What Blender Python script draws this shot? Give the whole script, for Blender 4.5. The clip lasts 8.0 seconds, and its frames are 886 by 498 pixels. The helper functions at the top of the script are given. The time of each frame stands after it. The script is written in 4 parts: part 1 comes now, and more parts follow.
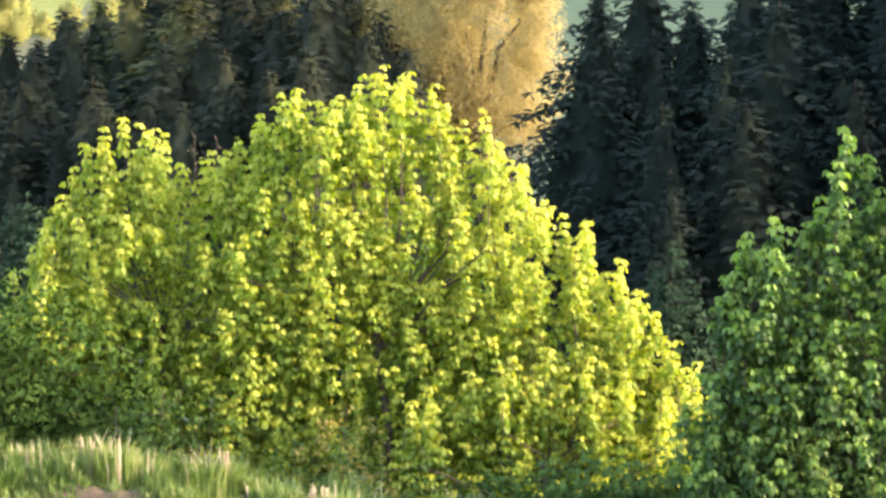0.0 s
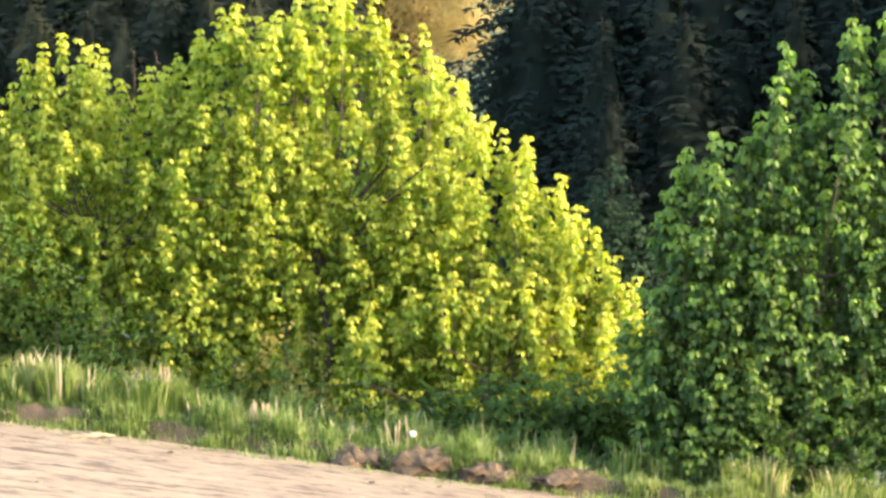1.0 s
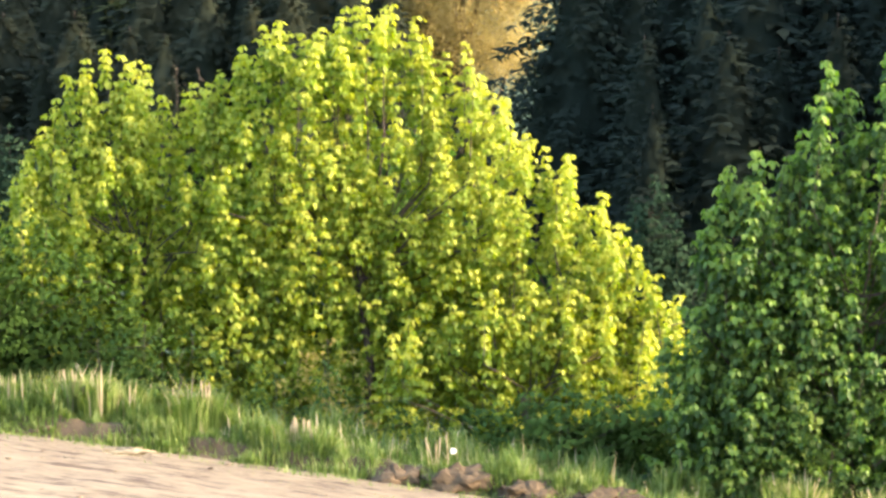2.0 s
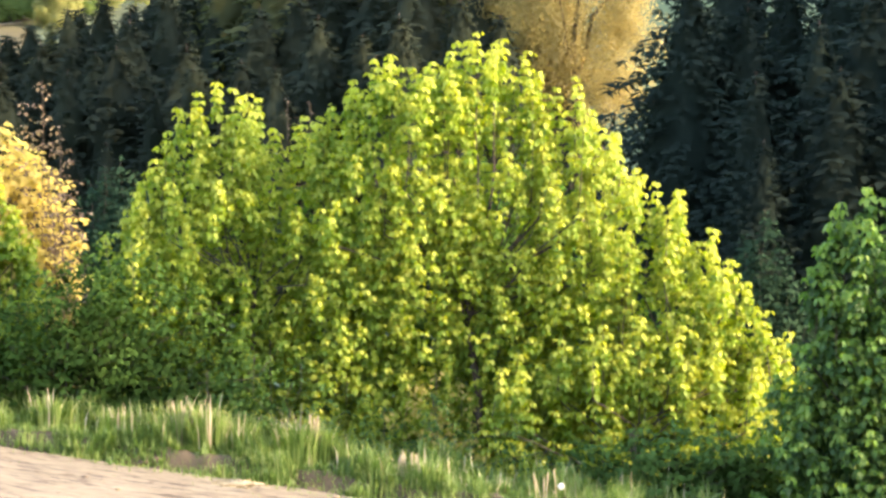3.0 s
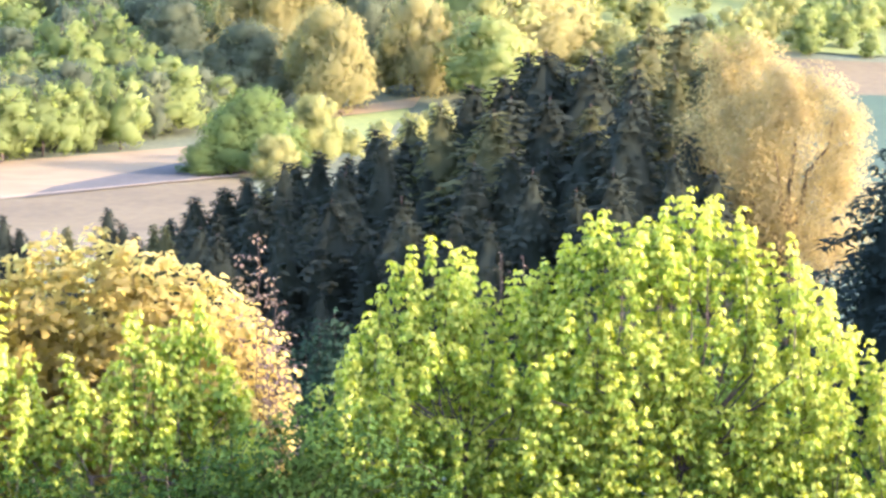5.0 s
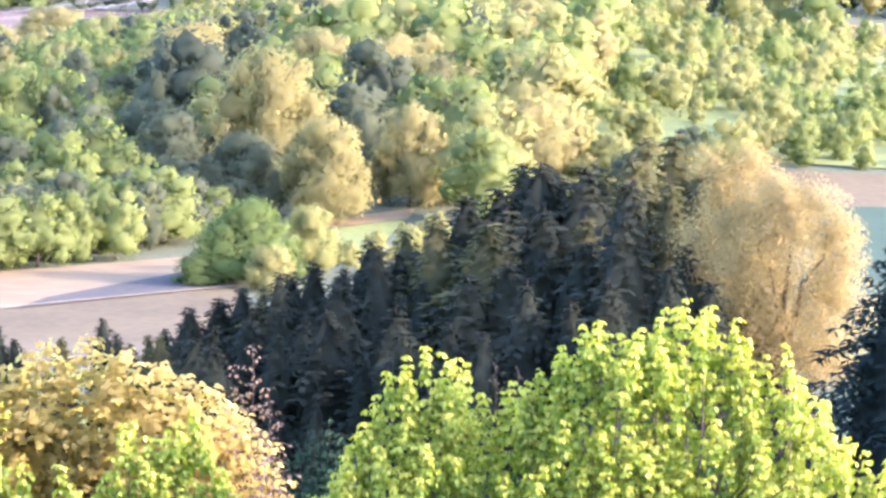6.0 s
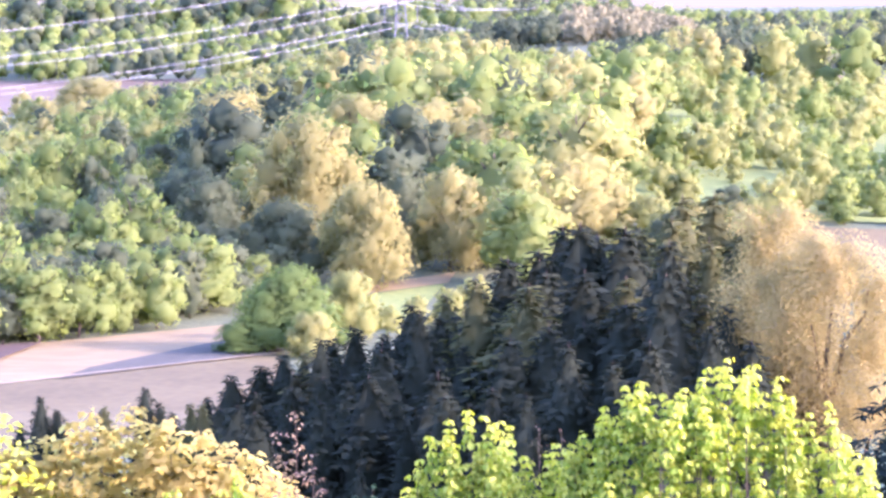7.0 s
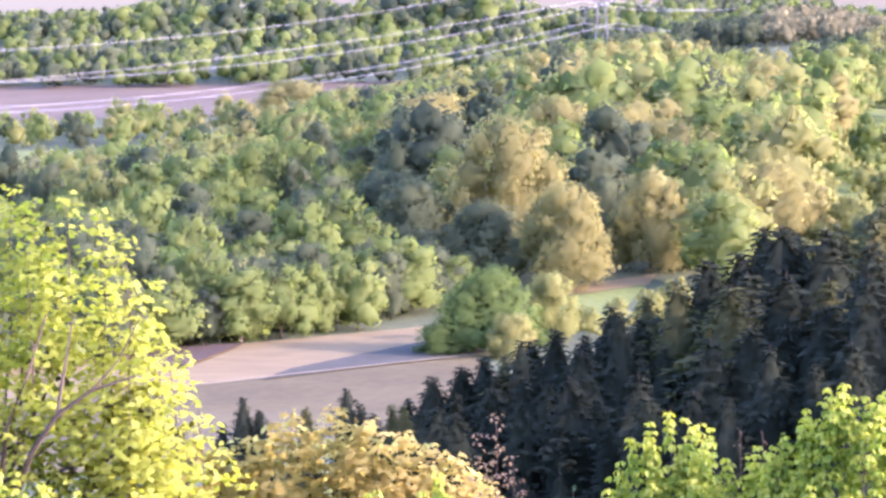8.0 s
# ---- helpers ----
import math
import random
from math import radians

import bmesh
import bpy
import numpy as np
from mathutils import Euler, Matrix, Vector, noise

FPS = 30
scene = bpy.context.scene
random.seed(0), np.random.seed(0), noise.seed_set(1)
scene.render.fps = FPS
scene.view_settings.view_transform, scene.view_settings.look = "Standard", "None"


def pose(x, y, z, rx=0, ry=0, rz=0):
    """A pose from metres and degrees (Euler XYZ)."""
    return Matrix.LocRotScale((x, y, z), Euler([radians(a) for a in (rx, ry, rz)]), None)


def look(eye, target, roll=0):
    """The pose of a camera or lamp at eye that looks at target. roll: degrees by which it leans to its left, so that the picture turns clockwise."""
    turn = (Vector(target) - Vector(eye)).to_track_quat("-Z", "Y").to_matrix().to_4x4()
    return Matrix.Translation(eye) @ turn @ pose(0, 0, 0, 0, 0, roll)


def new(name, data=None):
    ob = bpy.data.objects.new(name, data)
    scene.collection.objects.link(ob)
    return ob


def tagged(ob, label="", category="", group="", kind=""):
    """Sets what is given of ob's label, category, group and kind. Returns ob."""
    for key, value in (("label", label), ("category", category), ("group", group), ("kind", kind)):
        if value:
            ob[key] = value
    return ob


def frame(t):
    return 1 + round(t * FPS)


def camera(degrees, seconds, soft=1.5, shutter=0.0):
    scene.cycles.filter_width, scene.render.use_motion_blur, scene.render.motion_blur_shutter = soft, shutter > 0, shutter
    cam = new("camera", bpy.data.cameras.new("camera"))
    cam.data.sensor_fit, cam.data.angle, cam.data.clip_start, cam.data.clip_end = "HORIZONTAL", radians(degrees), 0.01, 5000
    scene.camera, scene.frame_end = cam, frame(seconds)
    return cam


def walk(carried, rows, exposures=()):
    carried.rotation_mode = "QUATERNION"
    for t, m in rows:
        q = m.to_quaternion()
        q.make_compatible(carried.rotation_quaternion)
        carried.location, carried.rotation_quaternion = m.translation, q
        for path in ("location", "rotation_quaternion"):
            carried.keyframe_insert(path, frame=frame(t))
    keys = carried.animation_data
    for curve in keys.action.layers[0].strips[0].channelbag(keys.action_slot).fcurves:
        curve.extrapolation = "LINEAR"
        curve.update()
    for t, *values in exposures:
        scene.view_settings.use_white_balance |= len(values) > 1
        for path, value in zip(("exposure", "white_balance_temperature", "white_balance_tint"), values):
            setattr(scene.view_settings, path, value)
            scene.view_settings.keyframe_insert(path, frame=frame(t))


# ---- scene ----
# ---- camera: turned by hand on one spot, zoomed in ----
cam = camera(16.0, 8.0, soft=2.9)
EYE = 1.6
PATH = [  # seconds, yaw, pitch, lean to the right
    (0.0, 0.000, -10.088, -0.075),
    (0.5, -0.442, -10.660, 0.001),
    (1.0, -1.107, -11.619, -0.170),
    (1.2, -1.251, -11.820, -0.350),
    (2.3, 0.218, -11.113, -0.107),
    (2.5, 0.595, -11.038, 0.023),
    (3.0, 1.689, -10.687, -0.308),
    (3.5, 3.307, -10.986, -0.454),
    (4.0, 4.368, -10.464, -0.040),
    (4.5, 5.358, -9.202, -0.405),
    (5.0, 5.620, -7.907, -0.182),
    (5.2, 5.475, -7.338, -0.180),
    (6.3, 5.559, -5.672, -0.298),
    (6.5, 5.358, -5.544, 0.001),
    (7.0, 6.263, -4.725, 0.762),
    (7.5, 8.151, -4.316, 0.883),
    (8.0, 9.919, -4.640, 1.069),
]
walk(cam, [(t, pose(0, 0, EYE, 0, 0, yaw) @ pose(0, 0, 0, 90 + pitch) @ pose(0, 0, 0, 0, 0, -lean)) for t, yaw, pitch, lean in PATH],
     exposures=[(0.0, 3.33, 6650, 31), (1.2, 3.16, 6900, 25), (3.0, 3.18, 6750, 23), (4.0, 3.12, 6850, 20), (4.5, 3.42, 6150, 31), (5.1, 3.7, 5700, 45), (6.4, 3.63, 5350, 55), (7.0, 3.66, 5300, 63), (7.5, 3.5, 5450, 61), (8.0, 3.2, 5400, 58)])

# ---- light: low warm sun from the right, hazy sky ----
SUN_AZ, SUN_EL = 104.0, 19.0
world = bpy.data.worlds.new("world")
scene.world = world
world.use_nodes = True
wn = world.node_tree.nodes
sky = wn.new("ShaderNodeTexSky")
sky.sky_type, sky.sun_disc = "NISHITA", False
sky.sun_elevation, sky.sun_rotation = radians(SUN_EL), radians(SUN_AZ)
sky.air_density, sky.dust_density, sky.ozone_density = 1.3, 2.5, 2.5
wn["Background"].inputs["Strength"].default_value = 0.15
world.node_tree.links.new(sky.outputs[0], wn["Background"].inputs["Color"])
sun = new("sun", bpy.data.lights.new("sun", "SUN"))
sun.data.energy, sun.data.angle, sun.data.color = 1.4, radians(0.8), (1.0, 0.85, 0.63)
az, el = radians(SUN_AZ), radians(SUN_EL)
SUN_DIR = Vector((math.sin(az) * math.cos(el), math.cos(az) * math.cos(el), math.sin(el)))
sun.matrix_world = look((60, 20, 60), Vector((60, 20, 60)) - SUN_DIR)


# ---- materials ----
def shader(name):
    m = bpy.data.materials.new(name)
    m.use_nodes = True
    return m, m.node_tree.nodes, m.node_tree.links


def ramp(nodes, stops):
    r = nodes.new("ShaderNodeValToRGB")
    while len(r.color_ramp.elements) < len(stops):
        r.color_ramp.elements.new(0.5)
    for e, (p, c) in zip(r.color_ramp.elements, stops):
        e.position, e.color = p, (*c, 1)
    return r


def foliage(name, dark, mid, light, glow=0.45, rough=0.55, patch=0.6, per_object=False, through_gain=1.35, grain=0.55, gloss=0.3):
    """Leaves: diffuse and gloss with light coming through; colour varies leaf by leaf and in larger patches."""
    m, n, l = shader(name)
    bsdf, out = n["Principled BSDF"], n["Material Output"]
    geo = n.new("ShaderNodeNewGeometry")
    tex, pos = n.new("ShaderNodeTexNoise"), n.new("ShaderNodeNewGeometry")
    tex.inputs["Scale"].default_value = patch
    l.new(pos.outputs["Position"], tex.inputs["Vector"])
    mixv = n.new("ShaderNodeMath")
    mixv.operation = "MULTIPLY_ADD"
    l.new(geo.outputs["Random Per Island"], mixv.inputs[0])
    mixv.inputs[1].default_value = grain
    l.new(tex.outputs["Fac"], mixv.inputs[2])
    sub = n.new("ShaderNodeMath")
    sub.operation = "SUBTRACT"
    l.new(mixv.outputs[0], sub.inputs[0])
    sub.inputs[1].default_value = grain * 0.5
    last = sub
    if per_object:
        info = n.new("ShaderNodeObjectInfo")
        add = n.new("ShaderNodeMath")
        add.operation = "MULTIPLY_ADD"
        l.new(info.outputs["Random"], add.inputs[0])
        add.inputs[1].default_value = 0.5
        sub.inputs[1].default_value = grain * 0.5 + 0.25
        l.new(sub.outputs[0], add.inputs[2])
        last = add
    cr = ramp(n, [(0.1, dark), (0.5, mid), (0.9, light)])
    l.new(last.outputs[0], cr.inputs["Fac"])
    l.new(cr.outputs["Color"], bsdf.inputs["Base Color"])
    bsdf.inputs["Roughness"].default_value = rough
    bsdf.inputs["Specular IOR Level"].default_value = gloss
    tr, mx = n.new("ShaderNodeBsdfTranslucent"), n.new("ShaderNodeMixShader")
    hue = n.new("ShaderNodeHueSaturation")
    hue.inputs["Saturation"].default_value, hue.inputs["Value"].default_value = 1.15, through_gain
    l.new(cr.outputs["Color"], hue.inputs["Color"])
    l.new(hue.outputs["Color"], tr.inputs["Color"])
    mx.inputs["Fac"].default_value = glow
    l.new(bsdf.outputs[0], mx.inputs[1])
    l.new(tr.outputs[0], mx.inputs[2])
    l.new(mx.outputs[0], out.inputs["Surface"])
    return m


def earth(name, stops, coarse, fine, bump=0.4, rough=0.95, stretch=(1, 1, 1)):
    """Soil, bark, meadow: two scales of noise for the colour, the finer also as relief."""
    m, n, l = shader(name)
    bsdf = n["Principled BSDF"]
    pos, mp = n.new("ShaderNodeNewGeometry"), n.new("ShaderNodeMapping")
    mp.inputs["Scale"].default_value = stretch
    l.new(pos.outputs["Position"], mp.inputs["Vector"])
    a, b = n.new("ShaderNodeTexNoise"), n.new("ShaderNodeTexNoise")
    a.inputs["Scale"].default_value, b.inputs["Scale"].default_value = coarse, fine
    b.inputs["Detail"].default_value = 5
    l.new(mp.outputs[0], a.inputs["Vector"])
    l.new(mp.outputs[0], b.inputs["Vector"])
    mixf = n.new("ShaderNodeMath")
    mixf.operation = "ADD"
    l.new(a.outputs["Fac"], mixf.inputs[0])
    l.new(b.outputs["Fac"], mixf.inputs[1])
    half = n.new("ShaderNodeMath")
    half.operation = "MULTIPLY"
    half.inputs[1].default_value = 0.5
    l.new(mixf.outputs[0], half.inputs[0])
    cr = ramp(n, stops)
    l.new(half.outputs[0], cr.inputs["Fac"])
    l.new(cr.outputs["Color"], bsdf.inputs["Base Color"])
    bsdf.inputs["Roughness"].default_value = rough
    bsdf.inputs["Specular IOR Level"].default_value = 0.15
    bp = n.new("ShaderNodeBump")
    bp.inputs["Strength"].default_value = bump
    l.new(b.outputs["Fac"], bp.inputs["Height"])
    l.new(bp.outputs[0], bsdf.inputs["Normal"])
    return m


def metal(name, colour, rough=0.4):
    m, n, l = shader(name)
    b = n["Principled BSDF"]
    b.inputs["Base Color"].default_value = (*colour, 1)
    b.inputs["Metallic"].default_value, b.inputs["Roughness"].default_value = 0.7, rough
    return m


MAPLE = foliage("maple_leaf", (0.09, 0.17, 0.018), (0.21, 0.29, 0.035), (0.34, 0.39, 0.062), 0.48, 0.55, through_gain=1.3, grain=0.35, gloss=0.2)
MAPLE_TIP = foliage("young_maple_leaf", (0.29, 0.355, 0.04), (0.38, 0.42, 0.06), (0.45, 0.475, 0.09), 0.48, 0.55, through_gain=1.3, grain=0.35, gloss=0.25)
# Shade on the right-hand broadleaf tree is put into its leaf colour.
DARK_LEAF = foliage("shade_toned_leaf", (0.023, 0.062, 0.013), (0.044, 0.102, 0.02), (0.1, 0.175, 0.037), 0.45, grain=0.35)
# Lighter copy of that leaf paints its sunlit shoot tips.
LIT_TIP = foliage("lit_tip_leaf", (0.08, 0.165, 0.028), (0.14, 0.245, 0.042), (0.29, 0.385, 0.09), 0.45, grain=0.35)
# Blue-green darkened to paint shade on shrubs that the sun reaches.
SHADE_TEAL_LEAF = foliage("shade_teal_leaf", (0.018, 0.038, 0.02), (0.025, 0.05, 0.026), (0.035, 0.065, 0.033), 0.3, 0.9, grain=0.1, gloss=0.02)
SHRUB = foliage("shrub_leaf", (0.034, 0.072, 0.016), (0.05, 0.1, 0.021), (0.07, 0.128, 0.027), 0.35, 0.9, grain=0.1, gloss=0.03)
# Lighter copy of SHRUB for the right-hand shrubs and the undergrowth.
PALE_SHRUB = foliage("pale_shrub_leaf", (0.05, 0.1, 0.027), (0.075, 0.14, 0.037), (0.1, 0.175, 0.046), 0.4, 0.9, grain=0.1, gloss=0.03)
BRONZE = foliage("bronze_leaf", (0.40, 0.34, 0.115), (0.46, 0.395, 0.135), (0.51, 0.445, 0.16), 0.72, 0.8, grain=0.12, gloss=0.05)
RUSSET = foliage("russet_leaf", (0.08, 0.056, 0.04), (0.13, 0.095, 0.058), (0.21, 0.165, 0.085), 0.35)
LIME = foliage("lime_leaf", (0.28, 0.315, 0.05), (0.36, 0.40, 0.07), (0.43, 0.46, 0.10), 0.62, 0.7, grain=0.2, gloss=0.1)
BIRCH = foliage("ochre_leaf", (0.245, 0.206, 0.083), (0.28, 0.237, 0.098), (0.31, 0.266, 0.112), 0.6, 0.9, grain=0.1, gloss=0.03)
NEEDLE = foliage("needle", (0.022, 0.028, 0.017), (0.029, 0.037, 0.022), (0.038, 0.047, 0.027), 0.35, 0.95, 0.35, True, grain=0.08, gloss=0.04)
# Lighter needle copy that paints sunlit spruce tops; the edge scrub shares it.
OLIVE = foliage("olive_needle", (0.052, 0.058, 0.023), (0.077, 0.083, 0.031), (0.11, 0.112, 0.042), 0.4, 0.9, 0.35, True, grain=0.12, gloss=0.05)
WOOD_A = foliage("wood_green", (0.118, 0.158, 0.047), (0.168, 0.21, 0.061), (0.225, 0.262, 0.084), 0.62, 0.8, 0.1, True, grain=0.08, gloss=0.1)
WOOD_B = foliage("wood_yellow", (0.185, 0.205, 0.066), (0.225, 0.24, 0.08), (0.265, 0.268, 0.097), 0.62, 0.8, 0.1, True, grain=0.08, gloss=0.1)
WOOD_C = foliage("wood_ochre", (0.20, 0.193, 0.07), (0.235, 0.226, 0.082), (0.27, 0.258, 0.097), 0.62, 0.8, 0.1, True, grain=0.08, gloss=0.1)
# Dark green; also stands in for shade on the far slope.
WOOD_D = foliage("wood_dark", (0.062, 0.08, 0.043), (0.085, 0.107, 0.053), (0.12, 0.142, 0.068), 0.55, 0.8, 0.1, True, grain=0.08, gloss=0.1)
WOOD_E = foliage("wood_bare", (0.125, 0.122, 0.066), (0.16, 0.155, 0.082), (0.2, 0.19, 0.1), 0.5, 0.9, 0.1, True, grain=0.08, gloss=0.05)
BUSH_LEAF = foliage("bush_green", (0.065, 0.103, 0.027), (0.095, 0.14, 0.036), (0.135, 0.188, 0.05), 0.5, 0.8, 0.1, True, grain=0.08, gloss=0.1)
GRASS = foliage("grass_blade", (0.052, 0.098, 0.018), (0.13, 0.20, 0.043), (0.31, 0.355, 0.125), 0.42, 0.5, 1.5)
STRAW = foliage("dry_grass", (0.27, 0.215, 0.11), (0.40, 0.335, 0.20), (0.54, 0.47, 0.30), 0.35, 0.6, 2.0)
FLUFF = foliage("seed_fluff", (0.6, 0.6, 0.57), (0.75, 0.75, 0.72), (0.85, 0.85, 0.82), 0.5)
BARK = earth("bark", [(0.3, (0.035, 0.028, 0.02)), (0.7, (0.11, 0.085, 0.06))], 6, 40, 0.6, 0.9, (1, 1, 0.3))
# The darkest stops draw the ridges' shadow streaks into the soil colour.
SOIL = earth("field_soil", [(0.36, (0.06, 0.043, 0.027)), (0.42, (0.11, 0.083, 0.05)), (0.47, (0.165, 0.128, 0.076)), (0.62, (0.235, 0.19, 0.115))], 2.6, 9, 0.9, 0.95, (0.5, 1, 1))
CLOD = earth("dark_soil", [(0.3, (0.045, 0.033, 0.019)), (0.7, (0.118, 0.088, 0.05))], 3, 25, 0.6)
MEADOW = earth("meadow", [(0.3, (0.05, 0.062, 0.03)), (0.5, (0.075, 0.09, 0.042)), (0.7, (0.115, 0.125, 0.058))], 0.05, 1.2, 0.5)
PLOUGHED = earth("ploughed_pink", [(0.35, (0.135, 0.101, 0.044)), (0.65, (0.215, 0.165, 0.073))], 0.03, 0.6, 0.3, 0.95, (0.3, 1, 1))
FAR_SOIL = earth("far_soil", [(0.35, (0.085, 0.062, 0.036)), (0.65, (0.12, 0.09, 0.052))], 0.03, 0.6, 0.3)
FALLOW = earth("fallow", [(0.35, (0.074, 0.059, 0.023)), (0.65, (0.115, 0.093, 0.036))], 0.05, 0.8, 0.3)
CROP = earth("young_crop", [(0.35, (0.095, 0.125, 0.03)), (0.65, (0.15, 0.175, 0.045))], 0.05, 1.0, 0.3)
# Darker needle copy: the right-hand wood's shade is put into the colour.
SHADE_NEEDLE = foliage("painted_shade_needle", (0.015, 0.022, 0.016), (0.02, 0.03, 0.021), (0.027, 0.04, 0.028), 0.4, 0.95, 0.35, True, grain=0.08, gloss=0.03)
# Grass colour darkened to paint the shade of a field bank.
BANK_SHADE = earth("shaded_grass", [(0.35, (0.045, 0.045, 0.03)), (0.65, (0.075, 0.07, 0.045))], 0.08, 1.0, 0.3)
TEAL_CROP = earth("blue_green_crop", [(0.35, (0.025, 0.05, 0.02)), (0.65, (0.042, 0.072, 0.03))], 0.05, 1.0, 0.3)
DARK_SOIL = earth("turned_soil", [(0.35, (0.05, 0.036, 0.026)), (0.65, (0.085, 0.06, 0.042))], 0.08, 1.0, 0.4)
STUBBLE = earth("pale_verge", [(0.35, (0.18, 0.142, 0.075)), (0.65, (0.24, 0.19, 0.105))], 0.3, 2.0, 0.3)
STEEL = metal("galvanised_steel", (0.17, 0.175, 0.18), 0.7)
WIRE = metal("aluminium_wire", (0.38, 0.38, 0.39), 0.6)


# ---- mesh tools ----
def mesh_from(name, verts, faces, material, smooth=False, normals=None):
    """faces: list of integer arrays, each (count, corners)."""
    me = bpy.data.meshes.new(name)
    verts = np.asarray(verts, dtype=np.float32)
    me.vertices.add(len(verts))
    me.vertices.foreach_set("co", verts.ravel())
    idx = np.concatenate([np.asarray(f, dtype=np.int32).ravel() for f in faces])
    tot = np.concatenate([np.full(len(f), np.shape(f)[1], dtype=np.int32) for f in faces])
    start = np.concatenate([[0], np.cumsum(tot)[:-1]]).astype(np.int32)
    me.loops.add(len(idx))
    me.loops.foreach_set("vertex_index", idx)
    me.polygons.add(len(tot))
    me.polygons.foreach_set("loop_start", start)
    me.polygons.foreach_set("loop_total", tot)
    if smooth:
        me.polygons.foreach_set("use_smooth", np.ones(len(tot), dtype=bool))
    me.update(calc_edges=True)
    me.materials.append(material)
    if normals is not None:
        me.polygons.foreach_set("use_smooth", np.ones(len(tot), dtype=bool))
        me.normals_split_custom_set_from_vertices(unit(np.asarray(normals, float)).tolist())
    return me


def part(name, me, parent, label="", kind=""):
    ob = new(name, me)
    ob.parent = parent
    return tagged(ob, label, kind=kind)


def thing(name, at, label, category, group="", kind=""):
    ob = new(name)
    ob.location = at
    ob.empty_display_size = 0.2
    return tagged(ob, label, category, group, kind)


def unit(v):
    return v / np.maximum(np.linalg.norm(v, axis=-1, keepdims=True), 1e-9)


# leaf outlines: (along, across, lift); two halves folded along the midrib
OVAL = np.array([(0, 0, 0), (1.0, 0, -0.1), (0.45, 0.32, 0.1), (0.45, -0.32, 0.1)])
OVAL_F = [(0, 1, 2), (1, 0, 3)]
MAPLE_F = [(0, 1, 3, 2), (1, 0, 4, 5)]
MAPLE_LEAF = np.array([(0, 0, 0), (1.0, 0, -0.16), (0.22, 0.42, 0.10), (0.80, 0.24, 0.02), (0.22, -0.42, 0.10), (0.80, -0.24, 0.02)])


def leaf_arrays(P, D, N, S, shape, faces):
    """Leaves at P, pointing along D, facing N, of length S."""
    D = unit(D)
    B = unit(np.cross(N, D))
    N = np.cross(D, B)
    k = len(shape)
    V = P[:, None] + S[:, None, None] * (shape[None, :, 0:1] * D[:, None] + shape[None, :, 1:2] * B[:, None] + shape[None, :, 2:3] * N[:, None])
    F = (np.arange(len(P)) * k)[:, None, None] + np.array(faces)[None]
    return V.reshape(-1, 3), F.reshape(-1, len(faces[0]))


def tube(path, radii, sides=6):
    """A tapered limb along a path."""
    path, radii = np.asarray(path, float), np.asarray(radii, float)
    t = unit(np.gradient(path, axis=0))
    ref = np.where(np.abs(t[:, 2:3]) > 0.9, np.array([[1.0, 0, 0]]), np.array([[0, 0, 1.0]]))
    a = unit(np.cross(t, ref))
    b = np.cross(t, a)
    ang = np.linspace(0, 2 * math.pi, sides, endpoint=False)
    V = path[:, None] + radii[:, None, None] * (np.cos(ang)[None, :, None] * a[:, None] + np.sin(ang)[None, :, None] * b[:, None])
    n = len(path)
    i, j = np.meshgrid(np.arange(n - 1), np.arange(sides), indexing="ij")
    F = np.stack([i * sides + j, i * sides + (j + 1) % sides, (i + 1) * sides + (j + 1) % sides, (i + 1) * sides + j], -1).reshape(-1, 4)
    return V.reshape(-1, 3), F


def joined(pieces):
    """Several (verts, faces) with equal corner counts as one."""
    V, F, o = [], [], 0
    for v, f in pieces:
        V.append(v)
        F.append(f + o)
        o += len(v)
    return np.concatenate(V), np.concatenate(F)


def bend(a, b, rng, sway=0.1, n=6):
    """A slightly crooked way from a to b."""
    a, b = np.asarray(a, float), np.asarray(b, float)
    t = np.linspace(0, 1, n)[:, None]
    p = a + (b - a) * t
    p[1:-1] += rng.normal(0, sway * np.linalg.norm(b - a) * 0.25, (n - 2, 3)) * np.array([1, 1, 0.3])
    return p


# ---- the lie of the land ----
def field_edge(x):
    return 37.0 - 0.25 * x


def land(x, y):
    x, y = np.asarray(x, float), np.asarray(y, float)
    xs = 16 * np.tanh(x / 16)
    ye = field_edge(np.clip(x, -40, 40))
    slope = -0.2378 * np.minimum(y, ye) - 0.132 * xs
    s = np.clip(y - ye, 0, None)
    bank = slope - 0.10 * np.clip(s, 0, 2) - 0.28 * np.clip(s - 2, 0, None)
    step, back = np.clip(s / 0.22, 0, 1), np.clip((s - 1.7) / 1.0, 0, 1)
    bank = bank + 0.2 * step * step * (3 - 2 * step) * (1 - back)
    far = np.interp(y, [40, 60, 100, 150, 200, 300, 380, 500, 700, 1000, 1150, 1300, 1500, 2500, 6000],
                    [-10.5, -15, -22.5, -29, -33, -39.4, -39.8, -39, -37, -33, -26, -10, -9, -25, -60])
    w = np.clip((y - 44) / 30, 0, 1)
    w = w * w * (3 - 2 * w)
    z = np.where(y < 44, bank, np.maximum(bank, far - 4) * (1 - w) + far * w)
    sx = np.where(x < -80, 46, 95)
    u = np.clip((y - 385) / 110, 0, 1)
    z = z + u * 20 * np.exp(-((x + 80) / sx) ** 2 / 2 - ((y - 700) / np.where(y < 700, 165, 120)) ** 2 / 2)
    sx = np.where(x < -40, 60, 220)
    z = z + w * 20 * np.exp(-((x + 40) / sx) ** 2 / 2 - ((y - 970) / 120) ** 2 / 2)
    return z


